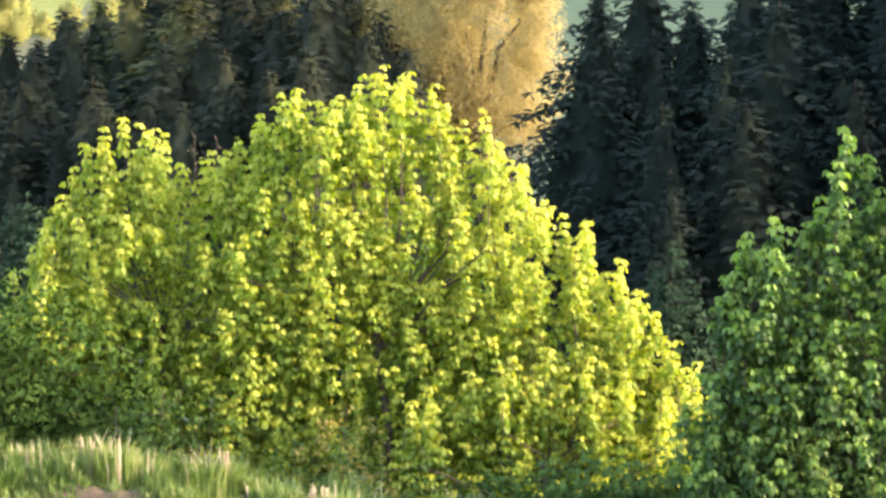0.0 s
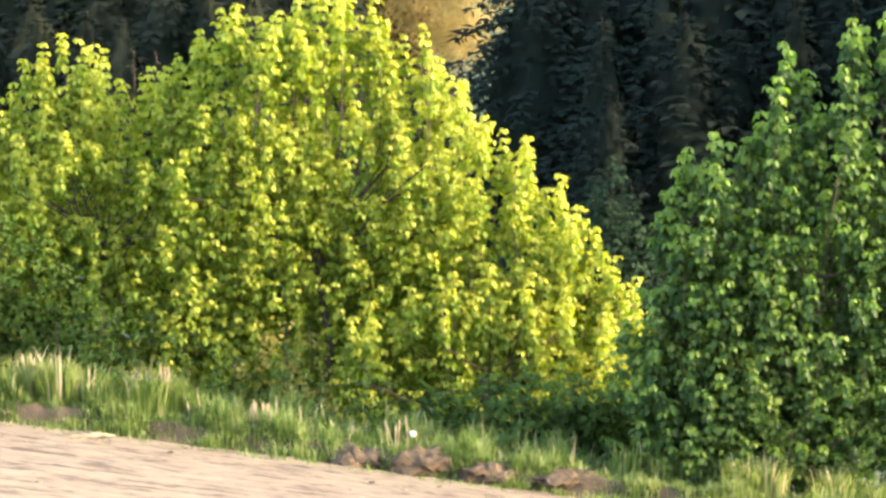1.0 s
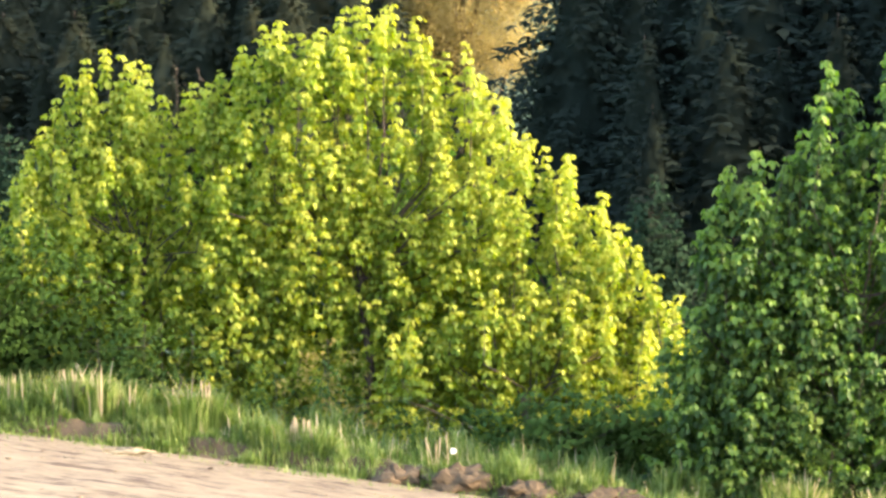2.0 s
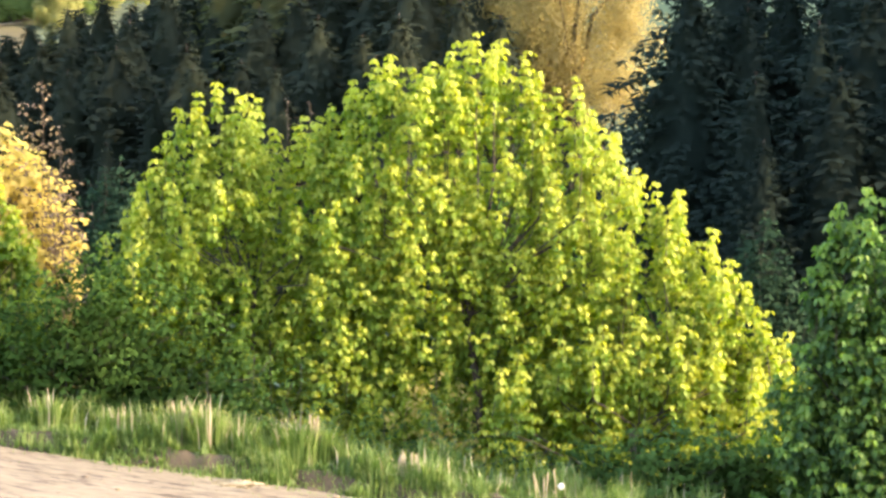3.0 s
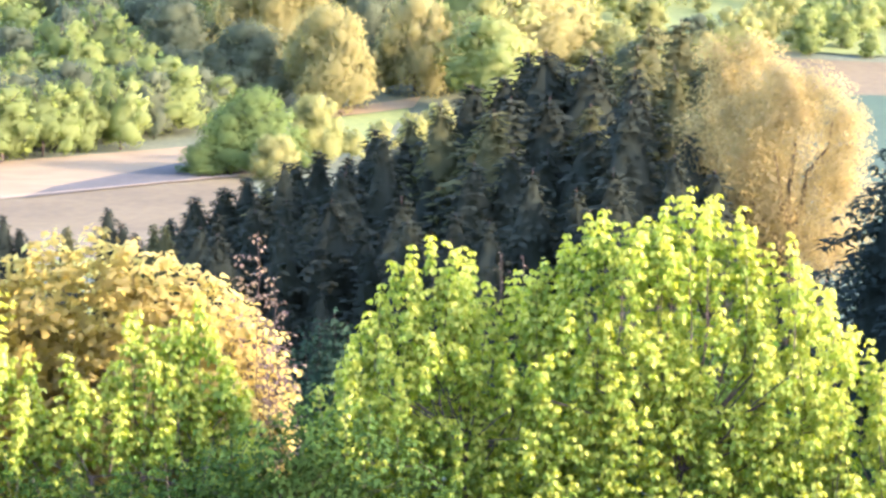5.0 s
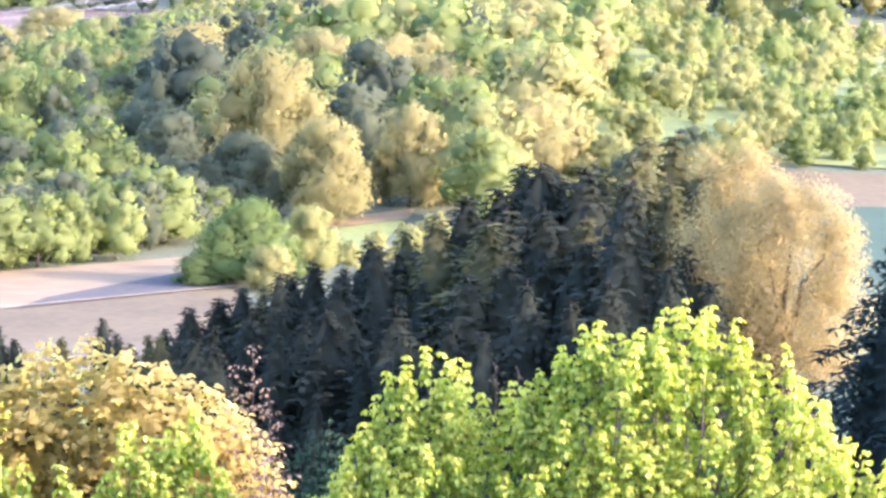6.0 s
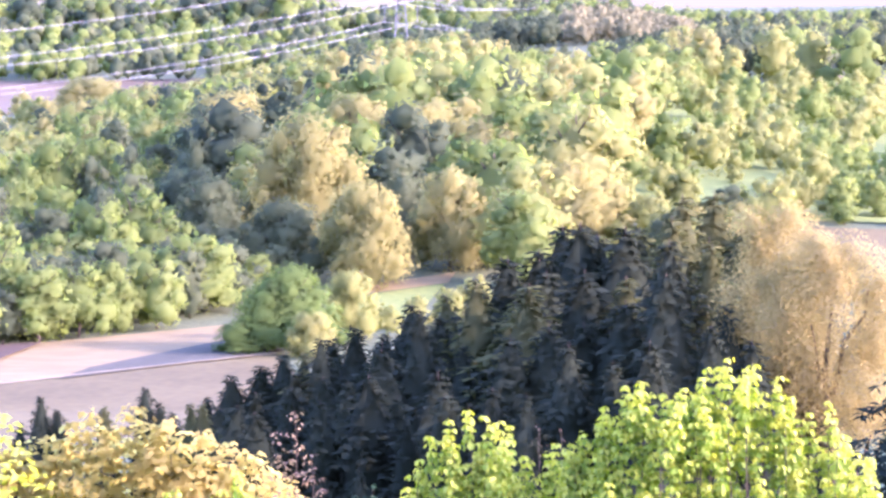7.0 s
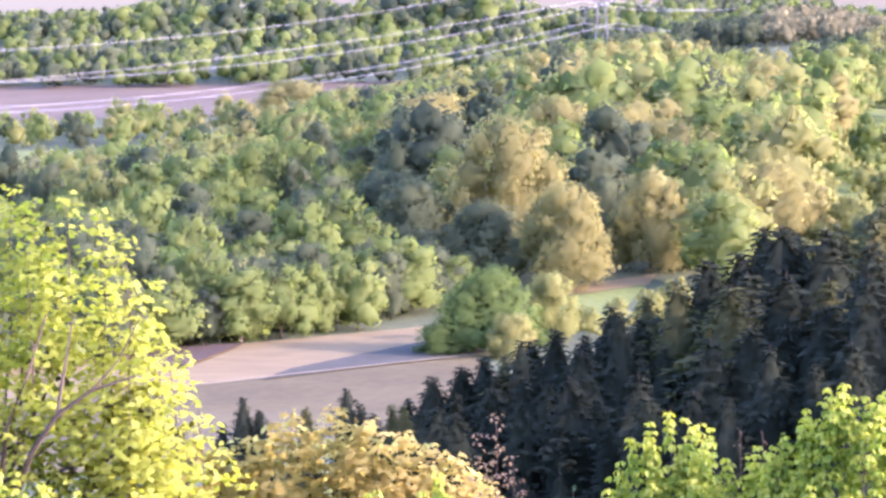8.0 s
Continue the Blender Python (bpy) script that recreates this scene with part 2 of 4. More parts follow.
def sheet(name, xs, ys, material, lift=0.0, under=0.0, smooth=True):
    """A piece of ground draped over the land; xs(u, y) with u from 0 to 1."""
    V = []
    for y in ys:
        row = xs(y)
        V.append(np.stack([row, np.full(len(row), y), land(row, np.full(len(row), y)) + lift], -1))
    n, m = len(ys), len(V[0])
    V = np.concatenate(V)
    if under:
        V[:, 2] -= under * np.clip((field_edge(V[:, 0]) + 1.6 - V[:, 1]) / 0.8, 0, 1)
    i, j = np.meshgrid(np.arange(n - 1), np.arange(m - 1), indexing="ij")
    F = np.stack([i * m + j, i * m + j + 1, (i + 1) * m + j + 1, (i + 1) * m + j], -1).reshape(-1, 4)
    return new(name, mesh_from(name, V, [F], material, smooth))


ys = np.concatenate([np.linspace(-400, 0, 12), np.linspace(4, 60, 57), np.geomspace(63, 5500, 120)])
ground = sheet("ground", lambda y: np.sinh(np.linspace(-3, 3, 121)) / math.sinh(3) * (120 + abs(y) * 1.4), ys, MEADOW, under=0.35)
tagged(ground, "grassy green valley and hills under the woods", "ground", kind="structure")

# near field: bare pale soil, its far edge along the grass margin


def near_field():
    xs = np.concatenate([np.linspace(-40, -15, 12), np.linspace(-14.9, 9, 200), np.linspace(9.5, 30, 12)])
    t = np.concatenate([np.linspace(-1.6, 0.45, 20), np.linspace(0.456, 1, 170)])
    X = np.repeat(xs[None], len(t), 0)
    Y = (field_edge(xs)[None] + 0.02) * t[:, None]
    Z = land(X, Y) + 0.03
    V = np.stack([X, Y, Z], -1).reshape(-1, 3)
    for v in V:
        if v[1] > 16 and abs(v[0] + 3) < 12:
            v[2] += 0.012 * noise.noise((v[0] * 0.8, v[1] * 1.2, 3)) + 0.022 * noise.noise((v[0] * 2.2, v[1] * 5, 0)) + 0.02 * noise.noise((v[0] * 6, v[1] * 8, 4))
            off = v[1] - field_edge(v[0]) + 0.95 + 0.12 * noise.noise((v[0] * 0.7, 0, 8))
            v[2] -= 0.05 * max(0.0, 0.45 + noise.noise((v[0] * 1.1, 4, 0))) * math.exp(-(off / 0.1) ** 2)
    n, m = X.shape
    i, j = np.meshgrid(np.arange(n - 1), np.arange(m - 1), indexing="ij")
    F = np.stack([i * m + j, i * m + j + 1, (i + 1) * m + j + 1, (i + 1) * m + j], -1).reshape(-1, 4)
    return new("field", mesh_from("field", V, [F], SOIL, True))


tagged(near_field(), "pale dry bare soil of a sloping crop field", "field", kind="structure")


def patch(name, near_l, near_r, far_r, far_l, material, label, lift=0.12, n=48):
    """A far field between four corners, draped over the land."""
    u, v = np.meshgrid(np.linspace(0, 1, n), np.linspace(0, 1, n))
    q = [np.array(c, float) for c in (near_l, near_r, far_r, far_l)]
    xy = (1 - v)[..., None] * ((1 - u)[..., None] * q[0] + u[..., None] * q[1]) + v[..., None] * ((1 - u)[..., None] * q[3] + u[..., None] * q[2])
    X, Y = xy[..., 0], xy[..., 1]
    V = np.stack([X, Y, land(X, Y) + lift], -1).reshape(-1, 3)
    i, j = np.meshgrid(np.arange(n - 1), np.arange(n - 1), indexing="ij")
    F = np.stack([i * n + j, i * n + j + 1, (i + 1) * n + j + 1, (i + 1) * n + j], -1).reshape(-1, 4)
    return tagged(new(name, mesh_from(name, V, [F], material, True)), label, "field", kind="structure")


patch("ploughed_field", (-110, 290), (-57.9, 350.7), (-67, 386), (-126, 322), PLOUGHED, "pinkish ploughed field in the valley", 0.2)
patch("fallow_field", (-82, 215), (-38, 280), (-57.6, 350), (-110, 289.4), FALLOW, "tan fallow field strip beside the spruce wood", 0.3)
patch("crop_field", (-55, 384), (-46.5, 392), (-46, 420), (-57.5, 408), CROP, "bright green young crop field behind a bush")
patch("dirt_track", (-58.2, 408.6), (-45.5, 421), (-45.5, 430), (-59, 416), PLOUGHED, "pale dirt track at the foot of the wooded slope")
patch("stubble_field", (2, 442), (60, 442), (60, 475), (2, 474), FALLOW, "pale stubble field beyond the ochre tree")
patch("green_field", (-6, 178), (60, 178), (60, 441), (-6, 441), TEAL_CROP, "blue-green crop field in the valley", 0.3)
patch("upper_field", (10, 732), (48, 625), (75, 790), (10, 765), FALLOW, "tan field high on the far slope", 0.3)
patch("left_meadow", (-300, 640), (-160, 680), (-175, 760), (-320, 760), CROP, "yellow-green meadow behind the far slope", 0.3)
patch("far_field", (-340, 900), (-165, 920), (-165, 1085), (-380, 1085), FAR_SOIL, "pinkish field below the far ridge", 0.3)
# Wedge of grass bank with its shade put into the colour.
patch("shaded_grass_strip", (-77.0, 325.5), (-56.8, 352.6), (-64.5, 369), (-76.0, 336.5), BANK_SHADE, "grass bank between two fields, its shade put into the dull green", 0.4)
patch("brown_strip", (-92.5, 333), (-88.2, 339), (-87.2, 362), (-97, 354), DARK_SOIL, "dark brown freshly turned soil beside the ploughed field", 0.5)
patch("field_verge", (-110, 289.2), (-57.5, 349.9), (-57.8, 350.8), (-110.3, 290.1), STUBBLE, "pale dry grass verge along the fallow field", 0.45)
patch("slope_meadow", (-30, 480), (70, 480), (80, 684), (-30, 684), CROP, "pale green meadow slope dotted with bushes", 0.2)

# ---- near trees ----
def shoots(columns, y0, deep, foot, rng, size, extra=3, wide=0.42, taper=0.22, leaves=6, shape=OVAL, faces=OVAL_F, step=0.12, droop=0.6, dense=5.0):
    """Leaf sprays round upright shoots. columns: tip x, tip z. Returns leaf arrays and the shoots' axes."""
    axes = []
    for x, z in columns:
        axes.append((x, y0 + rng.uniform(-0.3, 0.3) * deep, z, wide))
        for _ in range(extra):
            drop = rng.uniform(0.25, 1.0) ** 1.3 * min(2.6, 0.75 * (z - foot))
            axes.append((x + rng.normal(0, 0.32), y0 + rng.uniform(-1, 0.7) * deep, z - drop, wide * rng.uniform(0.8, 1.25)))
    P, D, N, S, limbs = [], [], [], [], []
    for x, y, z, w in axes:
        h = z - foot
        top = np.array([x, y, z])
        base = np.array([x + rng.normal(0, 0.15), y + rng.normal(0, 0.15), foot])
        limbs.append((base, top))
        for d in np.arange(0.02, h, step):
            c = top + (base - top) * (d / h)
            reach = min(0.04 + taper * d, w)
            for _ in range(1 + int(reach * dense)):
                a = rng.uniform(0, 2 * math.pi)
                r = reach * math.sqrt(rng.uniform(0.1, 1))
                o = np.array([math.cos(a), math.sin(a), 0])
                q = c + o * r + np.array([0, 0, 0.25 * r + rng.normal(0, 0.04)])
                k = leaves if d > 0.3 else leaves - 1
                b = rng.uniform(0, 2 * math.pi) + np.arange(k) * (2 * math.pi / k)
                e = np.stack([np.cos(b), np.sin(b), np.full(k, -droop)], -1) + rng.normal(0, 0.3, (k, 3))
                P.append(q + e * 0.03 + rng.normal(0, 0.025, (k, 3)))
                D.append(e)
                N.append(np.array([0, 0, 1.0]) + 0.5 * o + rng.normal(0, 0.35, (k, 3)))
                S.append(size * rng.uniform(0.6, 1.15, k))
    V, F = leaf_arrays(np.concatenate(P), np.concatenate(D), np.concatenate(N), np.concatenate(S), shape, faces)
    return V, F, limbs


def whorls(columns, y0, deep, foot, rng, size, extra=2, wide=0.5, step=0.17, dense=3.2, heads=3, holes=-0.15, slant=0.0):
    """Leading stems with upright side shoots, all set with domed rosettes of drooping leaves; hollows are left open. columns: tip x, tip z."""
    axes = []
    middle = columns[len(columns) // 2][0]
    for x, z in columns:
        back = slant * (x - middle)
        x, z = x * (1 + back / y0), 1.6 + (z - 1.6) * (1 + back / y0)
        y = y0 + back + rng.uniform(-0.3, 0.3) * deep
        axes.append((x, y, z, wide))
        for _ in range(heads):
            axes.append((x + rng.normal(0, 0.15), y + rng.normal(0, 0.2), z - rng.uniform(0.1, 0.55), wide * 0.6))
        for _ in range(extra):
            drop = rng.uniform(0.05, 1.0) ** 1.1 * min(3.0, 0.8 * (z - foot))
            axes.append((x + rng.normal(0, 0.3) * min(1.0, drop), y0 + back + rng.uniform(-1, 1.0) * deep, z - drop, wide * rng.uniform(0.8, 1.25)))
    C, R, Y, limbs = [], [], [], []
    shift = rng.uniform(0, 50)
    for x, y, z, w in axes:
        h = z - foot
        top = np.array([x, y, z])
        base = np.array([x + rng.normal(0, 0.15), y + rng.normal(0, 0.15), foot])
        limbs.append((base, top))
        for q in range(5):
            C.append(top + np.array([rng.normal(0, 0.025), rng.normal(0, 0.025), -0.05 - 0.11 * q]))
            R.append(0.95 + 0.07 * q)
            Y.append(q < 3)
        for d in np.arange(0.2, h, step):
            reach = min(0.05 + 0.26 * d, w)
            for _ in range(1 + int(rng.uniform(0.5, 1.4) * reach * dense)):
                c = top + (base - top) * min(1, max(0.04, (d + rng.normal(0, 0.12)) / h))
                a = rng.uniform(0, 2 * math.pi)
                r = reach * rng.uniform(0.3, 1) ** 0.7
                o = np.array([math.cos(a), math.sin(a), 0])
                tip = c + o * r + np.array([0, 0, rng.uniform(0.0, 0.25 if d > 0.5 else 0.08)])
                if d > 0.5 and noise.noise((tip[0] * 1.7 + shift, tip[1] * 0.9, tip[2] * 1.5)) < holes:
                    continue
                for q in range(rng.integers(2, 4)):
                    C.append(tip - np.array([0, 0, 0.12 * q]) - o * 0.03 * q + rng.normal(0, 0.025, 3))
                    R.append(rng.uniform(0.7, 0.95) + 0.1 * q)
                    Y.append(q < 1)
    C, R = np.array(C), np.array(R)
    k = 8
    ring = np.where(np.arange(k) < 3, 0, 1)
    b = rng.uniform(0, 2 * math.pi, (len(C), 1)) + np.where(ring == 0, np.arange(k) * 2.1, np.arange(k) * 1.257) + rng.normal(0, 0.22, (len(C), k))
    drop = np.where(ring == 0, rng.uniform(-0.15, 0.5, (len(C), k)), rng.uniform(0.7, 2.0, (len(C), k)))
    D = np.stack([np.cos(b), np.sin(b), -drop], -1)
    N = np.stack([np.cos(b) * drop, np.sin(b) * drop, np.ones_like(b)], -1) + rng.normal(0, 0.22, D.shape)
    P = C[:, None] + unit(D * np.array([1, 1, 0])) * (0.035 * ring)[None, :, None] + rng.normal(0, 0.012, D.shape)
    S = size * R[:, None] * np.where(ring == 0, 0.75, 1.0) * rng.uniform(0.75, 1.15, (len(C), k))
    V, F = leaf_arrays(P.reshape(-1, 3), D.reshape(-1, 3), N.reshape(-1, 3), S.ravel(), MAPLE_LEAF, MAPLE_F)
    return V, F, limbs, np.repeat(Y, k)


def shoot_tree(name, trunk_x, y, columns, label, material, seed, deep=0.9, size=0.105, crown_foot=0.25, trunk_r=0.06, group="", category="tree", grow=shoots, trunk_dy=0.0, rounded=0.0, tips=None, **more):
    rng = np.random.default_rng(seed)
    base = np.array([trunk_x, y, float(land(trunk_x, y))])
    V, F, limbs, *young = grow(columns, y, deep, base[2] + crown_foot, rng, size, **more)
    tree = thing(name, base, label, category, group)
    top = max(z for _, z in columns)
    fork = base + np.array([0.05, 0, 0.45 * (top - base[2])])
    foot = np.array([trunk_x, y + trunk_dy, float(land(trunk_x, y + trunk_dy)) - 0.15])
    trunk = bend(foot, fork, rng, 0.06, 8)
    v, f = tube(trunk - base, np.linspace(trunk_r, trunk_r * 0.6, 8), 8)
    stem = part("trunk", mesh_from("trunk", v, [f], BARK, True), tree, "dark bare trunk")
    for k, (lo, hi) in enumerate(limbs[::2]):
        start = trunk[min(7, (5 if trunk_dy else 2) + k % 6)]
        mid = np.array([lo[0] * 0.7 + hi[0] * 0.3, lo[1], start[2] + 0.5 * (hi[2] - start[2])])
        if hi[2] < start[2] + 0.3:
            start = trunk[0] + np.array([rng.normal(0, 0.2), rng.normal(0, 0.2), 0.1])
        way = np.concatenate([bend(start, mid, rng, 0.08, 4), bend(mid, hi, rng, 0.04, 5)[1:]])
        v, f = tube(way - base, np.linspace(trunk_r * 0.2, 0.004, len(way)), 5)
        part("limb", mesh_from("limb", v, [f], BARK, True), stem)
    N = None
    if rounded:
        k = len(V) // len(F) * 2
        mid = V.reshape(-1, k, 3).mean(1)
        out = (mid - np.array([np.median(V[:, 0]), y + 0.5 * deep, base[2] + 0.35 * (top - base[2])])) / np.array([np.std(V[:, 0]) * 2, deep * 1.5, top - base[2]])
        puff = np.array([[noise.noise(Vector(p) * 2.2), noise.noise(Vector(p) * 2.2 + Vector((9, 0, 0))), noise.noise(Vector(p) * 2.2 + Vector((0, 9, 0)))] for p in mid])
        N = np.repeat(unit(out) + rounded * puff + rng.normal(0, 0.15, mid.shape), k, 0)
    if tips:
        each, n = len(V) // len(young[0]), int(young[0].sum())
        leaves, faces = V.reshape(-1, each, 3), len(F) // len(young[0])
        part("tip_leaves", mesh_from("tip_leaves", leaves[young[0]].reshape(-1, 3) - base, [F[:n * faces]], tips), tree, "paler leaves at the shoot tips", kind="stuff")
        V = leaves[~young[0]].reshape(-1, 3)
        F = F[:(len(leaves) - n) * faces]
    part("crown", mesh_from("crown", V - base, [F], material, normals=N), tree, kind="stuff")
    return tree


GLABEL = "sunlit bright yellow-green young maple with upright leafy shoots"
shoot_tree("maple_tree", -3.9, 42.5, [(-4.34, -4.1), (-4.59, -4.24), (-4.86, -4.46), (-5.04, -4.8), (-5.18, -5.15), (-5.40, -5.58), (-5.6, -5.9), (-5.88, -6.25), (-4.08, -4.2), (-3.82, -4.34), (-3.58, -4.78), (-3.20, -4.6), (-2.95, -4.55), (-2.74, -4.40)],
           GLABEL + " beside the field", MAPLE, 1, tips=MAPLE_TIP, group="maples behind the field margin", trunk_dy=-0.7, grow=whorls, size=0.086, extra=2, dense=4.0, wide=0.5, heads=2, holes=-0.28)
shoot_tree("maple_tree", -0.84, 42.0, [(-1.92, -3.64), (-2.51, -4.02), (-2.16, -3.72), (-1.42, -3.70), (-0.80, -3.31), (-1.12, -3.44), (-0.48, -3.46), (-0.12, -3.60), (0.57, -3.92), (0.80, -4.45), (0.94, -4.9), (0.10, -4.28)],
           "tallest sunlit yellow-green maple with upright leafy shoots", MAPLE, 2, tips=MAPLE_TIP, group="maples behind the field margin", trunk_dy=-0.75, trunk_r=0.075, grow=whorls, size=0.086, extra=3, dense=4.2, wide=0.5, holes=-0.25)
shoot_tree("maple_tree", 2.0, 41.5, [(1.36, -5.04), (1.60, -5.25), (1.91, -5.38), (2.33, -5.84), (2.64, -6.29), (2.83, -6.58), (2.45, -6.45), (3.05, -7.2), (3.44, -7.30), (3.62, -7.75)],
           "lower sunlit yellow-green maple sloping down to a shrub", MAPLE, 3, tips=MAPLE_TIP, group="maples behind the field margin", grow=whorls, size=0.086, extra=3, dense=4.2, wide=0.45, holes=-0.25)
# Columns past x = 6.5 are unseen, added to keep sun off the crown.
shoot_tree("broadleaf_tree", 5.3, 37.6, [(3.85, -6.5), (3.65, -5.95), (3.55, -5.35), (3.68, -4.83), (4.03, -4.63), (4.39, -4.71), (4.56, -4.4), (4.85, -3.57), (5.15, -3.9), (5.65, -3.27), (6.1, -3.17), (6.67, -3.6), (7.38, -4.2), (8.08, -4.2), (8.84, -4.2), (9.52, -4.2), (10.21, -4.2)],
           "dark green broad-leaved tree, shade and lit tips put into its colours", DARK_LEAF, 4, tips=LIT_TIP, size=0.1, wide=0.6, crown_foot=0.15, deep=0.45, grow=whorls, extra=3, dense=4.6, heads=2, holes=-0.3, slant=-0.1)
shoot_tree("low_shrub", 1.9, 39.0, [(0.2, -8.4), (0.75, -8.15), (1.3, -7.95), (1.8, -7.88), (2.3, -7.9), (2.8, -7.9), (3.3, -7.95)],
           "low soft green shrub behind the grass", PALE_SHRUB, 5, size=0.11, wide=0.6, taper=0.9, crown_foot=0.05, deep=0.5, trunk_r=0.025, shape=OVAL, faces=OVAL_F, category="shrub", dense=12, rounded=0.8)
shoot_tree("low_shrub", -6.6, 42.0, [(-7.74, -7.14), (-7.11, -6.89), (-6.33, -6.63), (-5.71, -6.94), (-8.29, -7.31), (-9.2, -7.3), (-10.2, -7.2)],
           "shaded dark green shrub under the bronze tree", SHRUB, 6, size=0.1, wide=0.7, taper=0.8, crown_foot=0.1, deep=0.6, trunk_r=0.03, shape=OVAL, faces=OVAL_F, category="shrub", dense=9, rounded=0.8)
# Columns from x = -6 rightward stand in for the maple's shaded leaves.
shoot_tree("low_shrub", -6.2, 40.6, [(-9.7, -7.1), (-8.95, -7.05), (-8.2, -7.0), (-7.7, -6.88), (-7.05, -6.65), (-6.45, -6.35), (-6.0, -6.1), (-5.65, -5.98), (-5.3, -6.0), (-4.95, -6.2), (-4.6, -6.5), (-4.3, -6.9), (-4.0, -7.2)],
           "soft green shrub against a maple, standing in for its shaded foot", SHRUB, 16, size=0.1, wide=0.55, taper=0.8, crown_foot=0.05, deep=0.35, trunk_r=0.03, shape=OVAL, faces=OVAL_F, category="shrub", dense=9, rounded=0.8)
shoot_tree("low_shrub", 2.3, 39.6, [(0.6, -8.6), (1.18, -8.5), (1.76, -8.35), (2.34, -8.25), (2.93, -8.15), (3.44, -8.15)],
           "soft green shrub in front of the lower maple", PALE_SHRUB, 17, size=0.1, wide=0.6, taper=0.8, crown_foot=0.05, deep=0.45, trunk_r=0.03, shape=OVAL, faces=OVAL_F, category="shrub", dense=10, rounded=0.8)
for k, (x, cols) in enumerate([(-3.6, [(-5.4, -6.7), (-5.0, -6.2), (-4.6, -6.0), (-4.0, -5.8), (-3.4, -5.9), (-2.8, -5.8)]), (-0.4, [(-2.4, -5.7), (-2.0, -5.6), (-1.5, -5.5), (-0.8, -5.3), (-0.1, -5.4), (0.6, -5.8)]), (2.0, [(1.2, -6.9), (1.8, -7.2), (2.4, -7.6), (3.0, -8.0)]), (4.8, [(3.6, -8.6), (4.2, -8.0), (4.8, -7.4), (5.4, -7.0), (6.0, -6.8), (6.6, -6.6)])]):
    shoot_tree("bank_shrub", x, 44.3, cols, "dark green shrub on the bank behind the maples", SHRUB, 90 + k, size=0.16, wide=0.7, taper=0.8, crown_foot=0.05, deep=0.6, trunk_r=0.03,
               shape=OVAL, faces=OVAL_F, category="shrub", dense=5, step=0.18, group="shrubs behind the maples", rounded=0.8)
shoot_tree("maple_sapling", -7.8, 43.0, [(-8.56, -5.32), (-8.3, -5.5), (-7.67, -5.03), (-7.85, -5.3), (-8.20, -5.76), (-7.45, -5.5), (-7.30, -6.06), (-8.90, -6.05), (-9.5, -5.95), (-10.46, -5.80), (-10.1, -5.95), (-7.0, -6.38)],
           "sunlit pale green maple sapling among the shrubs", MAPLE, 7, tips=MAPLE_TIP, deep=0.5, wide=0.46, extra=1, grow=whorls, size=0.095, heads=2, dense=3.2)
shoot_tree("maple_sapling", 1.3, 40.5, [(-0.2, -7.4), (0.4, -7.2), (0.9, -7.0), (1.4, -6.9), (1.9, -7.0), (2.4, -7.2), (2.9, -7.4)],
           "low sunlit maple sapling at the foot of taller maples", MAPLE, 47, tips=MAPLE_TIP, deep=0.35, wide=0.4, extra=1, grow=whorls, size=0.086, heads=2, dense=3.6)
shoot_tree("maple_sapling", -9.2, 42.7, [(-10.1, -6.35), (-9.6, -6.5), (-9.2, -6.25), (-8.7, -6.35), (-7.9, -6.35), (-6.75, -6.75)],
           "low pale green maple sapling half hidden by a shrub", MAPLE, 37, tips=MAPLE_TIP, deep=0.4, wide=0.4, extra=1, grow=whorls, size=0.09, heads=2, dense=3.0)
shoot_tree("maple_sapling", -13.0, 41.0, [(-13.6, -4.55), (-13.15, -4.75), (-12.7, -4.9), (-12.25, -5.0), (-14.2, -4.5)],
           "sunlit yellow-green maple sapling before a lime tree", MAPLE, 27, tips=MAPLE_TIP, deep=0.5, wide=0.36, extra=1, grow=whorls, size=0.095, heads=2, dense=3.0)
shoot_tree("bronze_tree", -9.2, 46.0, [(-11.9, -4.9), (-11.2, -5.06), (-10.72, -4.75), (-10.34, -4.62), (-9.74, -4.56), (-9.14, -4.64), (-8.72, -4.90), (-8.25, -5.05), (-7.88, -5.2), (-7.58, -5.6), (-7.42, -6.1)],
           "bronze-leaved tree in fresh orange-brown leaf", BRONZE, 8, deep=1.2, size=0.155, wide=0.66, taper=0.8, shape=OVAL * np.array([1, 1.3, 1]), faces=OVAL_F, dense=12, droop=0.4, rounded=1.1)
shoot_tree("russet_tree", -7.2, 45.5, [(-7.23, -4.56), (-7.50, -4.92), (-6.98, -5.22), (-6.88, -5.74), (-7.05, -6.1)],
           "thin russet-brown sapling with dark twigs", RUSSET, 9, deep=0.4, size=0.085, wide=0.34, extra=2, shape=OVAL, faces=OVAL_F)
shoot_tree("dead_sapling", -3.3, 43.6, [(-3.47, -4.55), (-3.32, -4.75), (-3.16, -4.56), (-3.60, -4.95)],
           "thin reddish-brown twigs showing between two maples", RUSSET, 19, deep=0.15, size=0.05, wide=0.08, extra=0, leaves=3, dense=0, shape=OVAL, faces=OVAL_F, trunk_r=0.03)
shoot_tree("withered_shrub", -1.2, 40.75, [(-1.62, -7.9), (-1.28, -7.75), (-0.95, -7.85)],
           "yellow-brown withered shrub at the foot of a maple", BRONZE, 20, deep=0.3, size=0.08, wide=0.35, taper=0.7, extra=1, dense=4, shape=OVAL, faces=OVAL_F, trunk_r=0.02, category="shrub")
